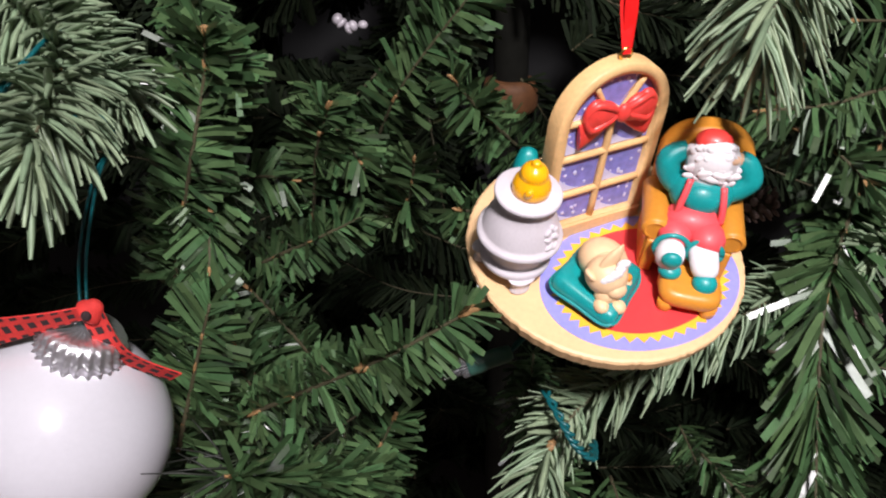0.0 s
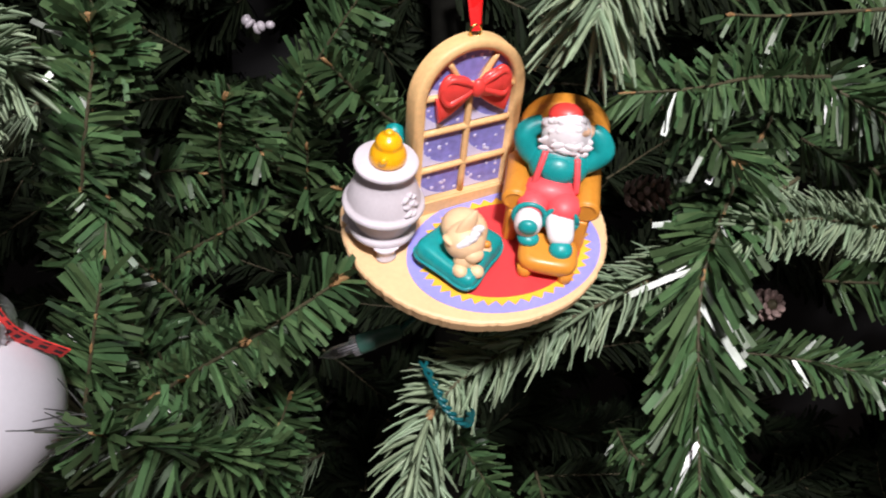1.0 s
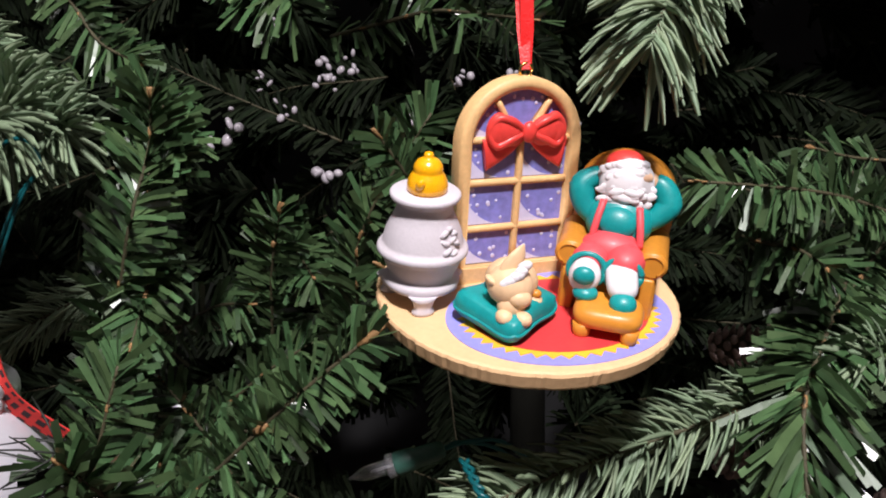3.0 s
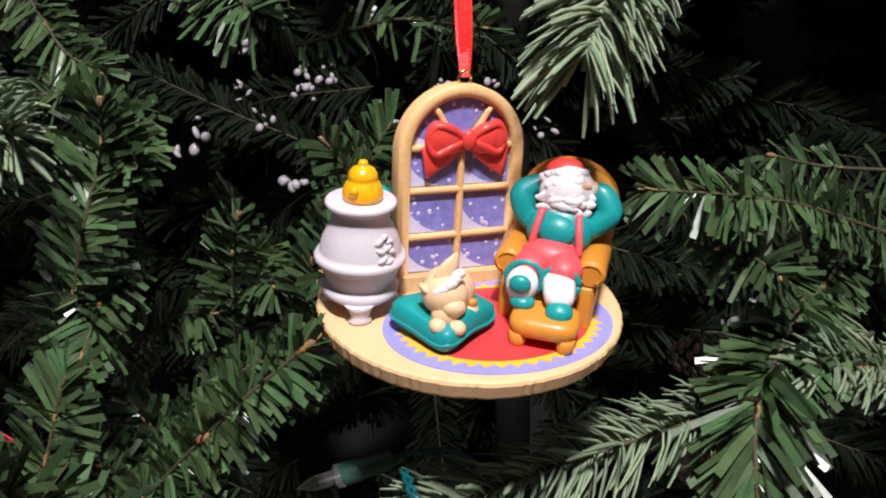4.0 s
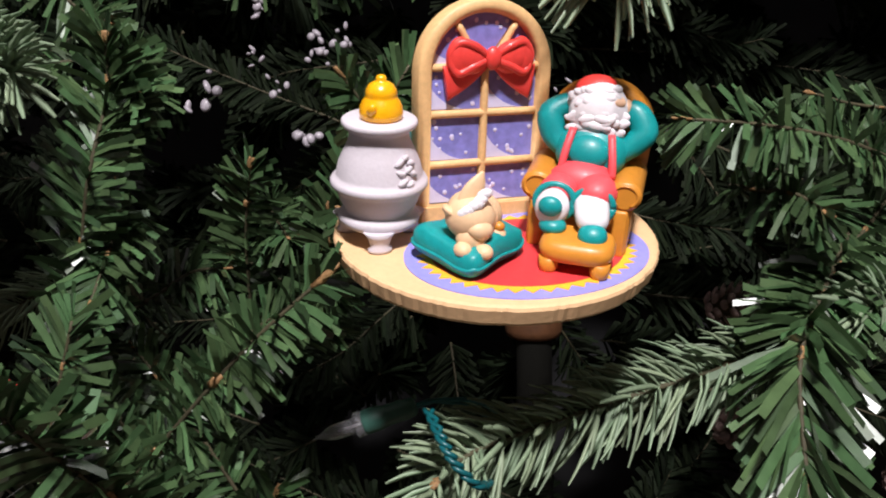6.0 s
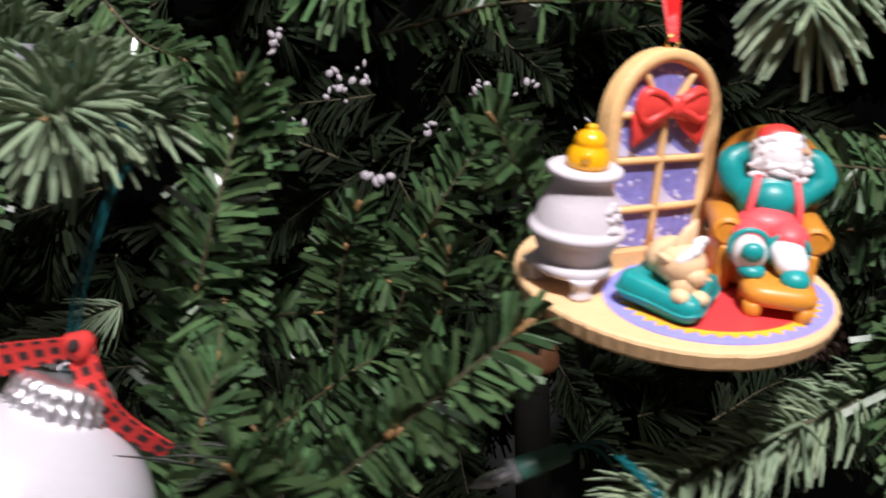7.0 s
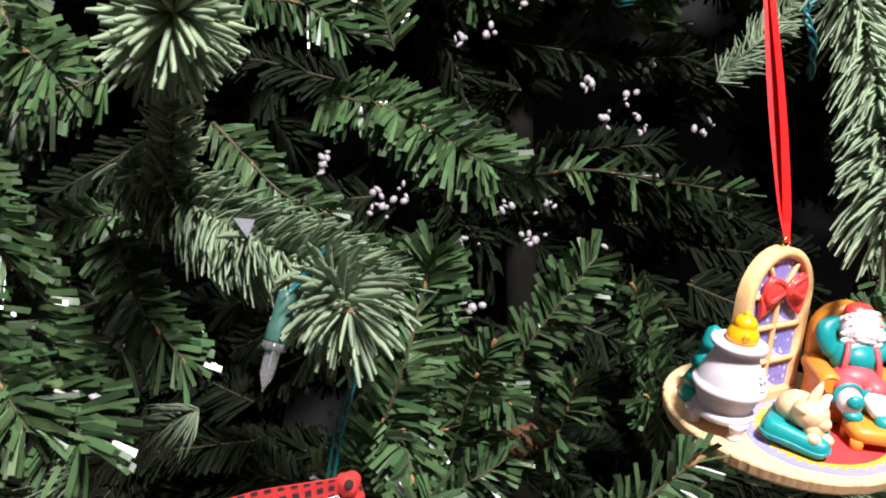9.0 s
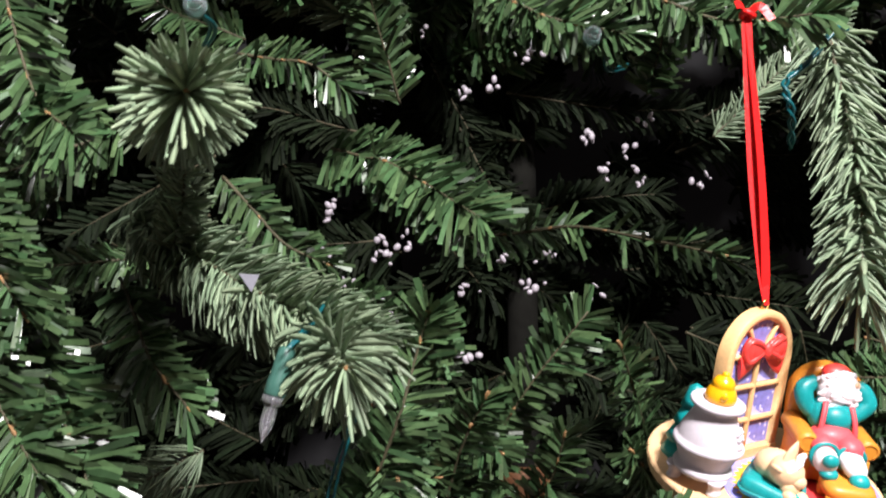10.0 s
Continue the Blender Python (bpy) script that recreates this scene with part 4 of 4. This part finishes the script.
# kind, stem points, needle length, needles to the centimetre, needle lean in degrees
NEAR = [
    ("flat", [(-0.057, 0.38, 1.067), (-0.093, 0.36, 1.134)], 1, 16, None),
    ("flat", [(-0.058, 0.33, 1.015), (-0.076, 0.31, 1.115)], 1, 16, None),
    ("flat", [(-0.036, 0.33, 1.016), (-0.01, 0.3, 1.094)], 1, 22, None),
    ("flat", [(-0.161, 0.42, 1.309), (-0.118, 0.4, 1.277)], 1, 16, None),
    ("flat", [(-0.096, 0.3, 1.099), (-0.077, 0.29, 1.154)], 1.1, 16, None),
    ("flat", [(-0.098, 0.38, 1.254), (-0.065, 0.32, 1.234)], 1, 22, None),
    ("round", [(-0.195, 0.37, 1.28), (-0.18, 0.31, 1.331)], 0.9, 30, None),
    ("flat", [(-0.213, 0.37, 1.25), (-0.178, 0.33, 1.207)], 1, 22, None),
    ("flat", [(-0.152, 0.45, 1.405), (-0.107, 0.43, 1.38)], 1, 16, None),
    ("flat", [(-0.096, 0.36, 1.208), (-0.082, 0.31, 1.157)], 1, 22, None),
    ("flat", [(-0.027, 0.35, 1.41), (0.022, 0.31, 1.38)], 1, 22, None),
    ("flat", [(0.043, 0.33, 1.406), (0.099, 0.275, 1.38)], 1, 22, None),
    ("flat", [(0.166, 0.36, 1.194), (0.178, 0.33, 1.186)], 1, 16, None),
    ("round", [(-0.205, 0.385, 1.293), (-0.1535, 0.333, 1.263), (-0.12, 0.3, 1.247), (-0.1075, 0.243, 1.231)], 1.45, 32, None),
    ("round", [(-0.145, 0.335, 1.252), (-0.12, 0.312, 1.246), (-0.094, 0.288, 1.238)], 1.2, 22, None),
    ("round", [(0.13, 0.32, 1.37), (0.124, 0.295, 1.315), (0.103, 0.26, 1.257)], 1.3, 26, None),
    ("round", [(0.205, 0.37, 1.152), (0.1433, 0.3266, 1.134), (0.079, 0.2913, 1.1203), (0.0506, 0.2624, 1.1109), (0.043, 0.247, 1.076)], 1.05, 19, None),
    ("flat", [(-0.1, 0.45, 1.346), (-0.081, 0.428, 1.337), (-0.036, 0.3744, 1.299)], 1.45, 22, None),
    ("flat", [(-0.079, 0.36, 1.039), (-0.096, 0.335, 1.121)], 1.1, 16, None),
    ("flat", [(-0.060, 0.300, 1.100), (-0.009, 0.266, 1.147), (0.021, 0.257, 1.172)], 0.85, 26, 58),
    ("flat", [(-0.104, 0.340, 1.150), (-0.086, 0.318, 1.199), (-0.076, 0.317, 1.233), (-0.071, 0.308, 1.252)], 1.15, 26, None),
    ("flat", [(-0.028, 0.280, 1.078), (-0.040, 0.232, 1.120), (-0.050, 0.205, 1.146)], 1.05, 26, 66),
    ("flat", [(0.188, 0.360, 1.163), (0.167, 0.322, 1.139), (0.165, 0.305, 1.100), (0.166, 0.291, 1.063), (0.165, 0.272, 1.025)], 1.5, 25, 46),
    ("flat", [(0.215, 0.400, 1.181), (0.188, 0.360, 1.163), (0.172, 0.330, 1.146)], 1.05, 20, None),
    ("flat", [(0.235, 0.410, 1.203), (0.195, 0.370, 1.213), (0.159, 0.336, 1.217), (0.128, 0.322, 1.219)], 1.0, 17, None),
    ("flat", [(0.262, 0.440, 1.229), (0.190, 0.400, 1.235)], 0.9, 6, None),
    ("round", [(0.273, 0.380, 1.135), (0.192, 0.340, 1.153)], 1.0, 28, None),
    ("flat", [(0.046, 0.365, 1.185), (0.026, 0.325, 1.216), (0.014, 0.305, 1.236)], 0.8, 20, None),
    ("flat", [(0.045, 0.350, 1.165), (0.016, 0.297, 1.190)], 0.75, 20, None),
    ("flat", [(-0.010, 0.425, 1.297), (0.021, 0.404, 1.299), (0.048, 0.355, 1.287), (0.070, 0.318, 1.277)], 0.85, 6, None),
    ("flat", [(-0.276, 0.360, 1.408), (-0.255, 0.345, 1.355), (-0.229, 0.320, 1.331)], 1.3, 24, None),
    ("flat", [(-0.270, 0.330, 1.278), (-0.235, 0.318, 1.217), (-0.209, 0.290, 1.180)], 1.3, 26, 62),
    ("flat", [(-0.275, 0.300, 1.262), (-0.228, 0.285, 1.188)], 1.25, 24, 62),
    ("flat", [(-0.028, 0.440, 1.162), (-0.010, 0.410, 1.204), (0.023, 0.390, 1.251)], 1.15, 17, None),
    ("flat", [(-0.050, 0.420, 1.190), (-0.028, 0.375, 1.178)], 1.0, 20, None),
    ("round", [(-0.190, 0.330, 1.345), (-0.170, 0.260, 1.333), (-0.158, 0.205, 1.322)], 1.45, 34, None),
    ("flat", [(-0.055, 0.400, 1.148), (-0.038, 0.360, 1.209)], 1.0, 20, None),
    ("flat", [(-0.012, 0.380, 1.151), (-0.002, 0.345, 1.191)], 0.9, 20, None),
    ("flat", [(-0.273, 0.330, 1.298), (-0.240, 0.300, 1.250)], 1.2, 22, None),
    ("flat", [(-0.070, 0.400, 1.120), (-0.030, 0.380, 1.148)], 0.95, 18, None),
    ("flat", [(-0.105, 0.410, 1.150), (-0.060, 0.387, 1.164)], 0.95, 18, None),
]
for k, (kind, pts, size, per_cm, spread) in enumerate(NEAR):
    branch(pts, kind, size, per_cm, k, broad=1.05 if kind == "flat" else 1.05, spread=spread, wrap=1.7 if spread == 58 else 1.0)

# thin dark bristles at the tip of the nearest bough
rnd = random.Random(5)
bm = bmesh.new()
for _ in range(16):
    root = Vector((-0.051, 0.205, 1.145)) - OFF + Vector((rnd.gauss(0, 0.002), rnd.gauss(0, 0.002), rnd.gauss(0, 0.003)))
    aim = Vector((rnd.uniform(-1.0, -0.3), rnd.uniform(-0.3, 0.3), rnd.uniform(-0.9, 0.7))).normalized() * rnd.uniform(0.012, 0.021)
    tube(bm, [root, root + aim * 0.5 + Vector((0, 0, 0.0006)), root + aim], [0.00034, 0.0003, 0.00016], 5)
tagged(part("bristles", fixed(bm), BRISTLE, tree), kind="stuff")

# fillers: boughs of the tree's inside, those below the view, and light-blocking ones above and beside it
rnd = random.Random(77)
k = 200
def filler(count, xs, ys, zs, size=1.0, per_cm=20, wraps=False, broad=1.0, inner=False):
    global k
    for _ in range(count):
        x, y, z = rnd.uniform(*xs), rnd.uniform(*ys), rnd.uniform(*zs)
        tip = Vector((x, y, z))
        out = (tip - Vector((0, 0.78, z + 0.05))).normalized()
        d = (out + Vector((rnd.gauss(0, 0.45), rnd.gauss(0, 0.3), rnd.gauss(0.05, 0.45)))).normalized()
        branch([tip - d * rnd.uniform(0.09, 0.15), tip], "flat" if inner or rnd.random() < 0.85 else "round", size * rnd.uniform(0.9, 1.2), per_cm, k, wraps, broad, inner)
        k += 1


# Inside boughs: depth shade is put into their darkened needle colour.
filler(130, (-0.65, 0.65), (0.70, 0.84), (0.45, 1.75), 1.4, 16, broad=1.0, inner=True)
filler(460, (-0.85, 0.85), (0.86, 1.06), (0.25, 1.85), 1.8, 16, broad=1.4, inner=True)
# Unseen boughs over the view, added to keep the lamp off the inside.
filler(140, (-0.55, 0.75), (0.46, 0.72), (1.50, 1.80), 1.3, broad=1.2)
filler(40, (-0.40, 0.40), (0.30, 0.46), (0.70, 0.96), 1.1)
filler(34, (-0.60, -0.34), (0.34, 0.54), (1.00, 1.46), 1.1)
# Boughs past the right edge, likewise put in to shade the inside.
filler(30, (0.34, 0.65), (0.36, 0.52), (1.00, 1.24), 1.2)
filler(18, (0.46, 0.70), (0.50, 0.62), (1.24, 1.46), 1.2)
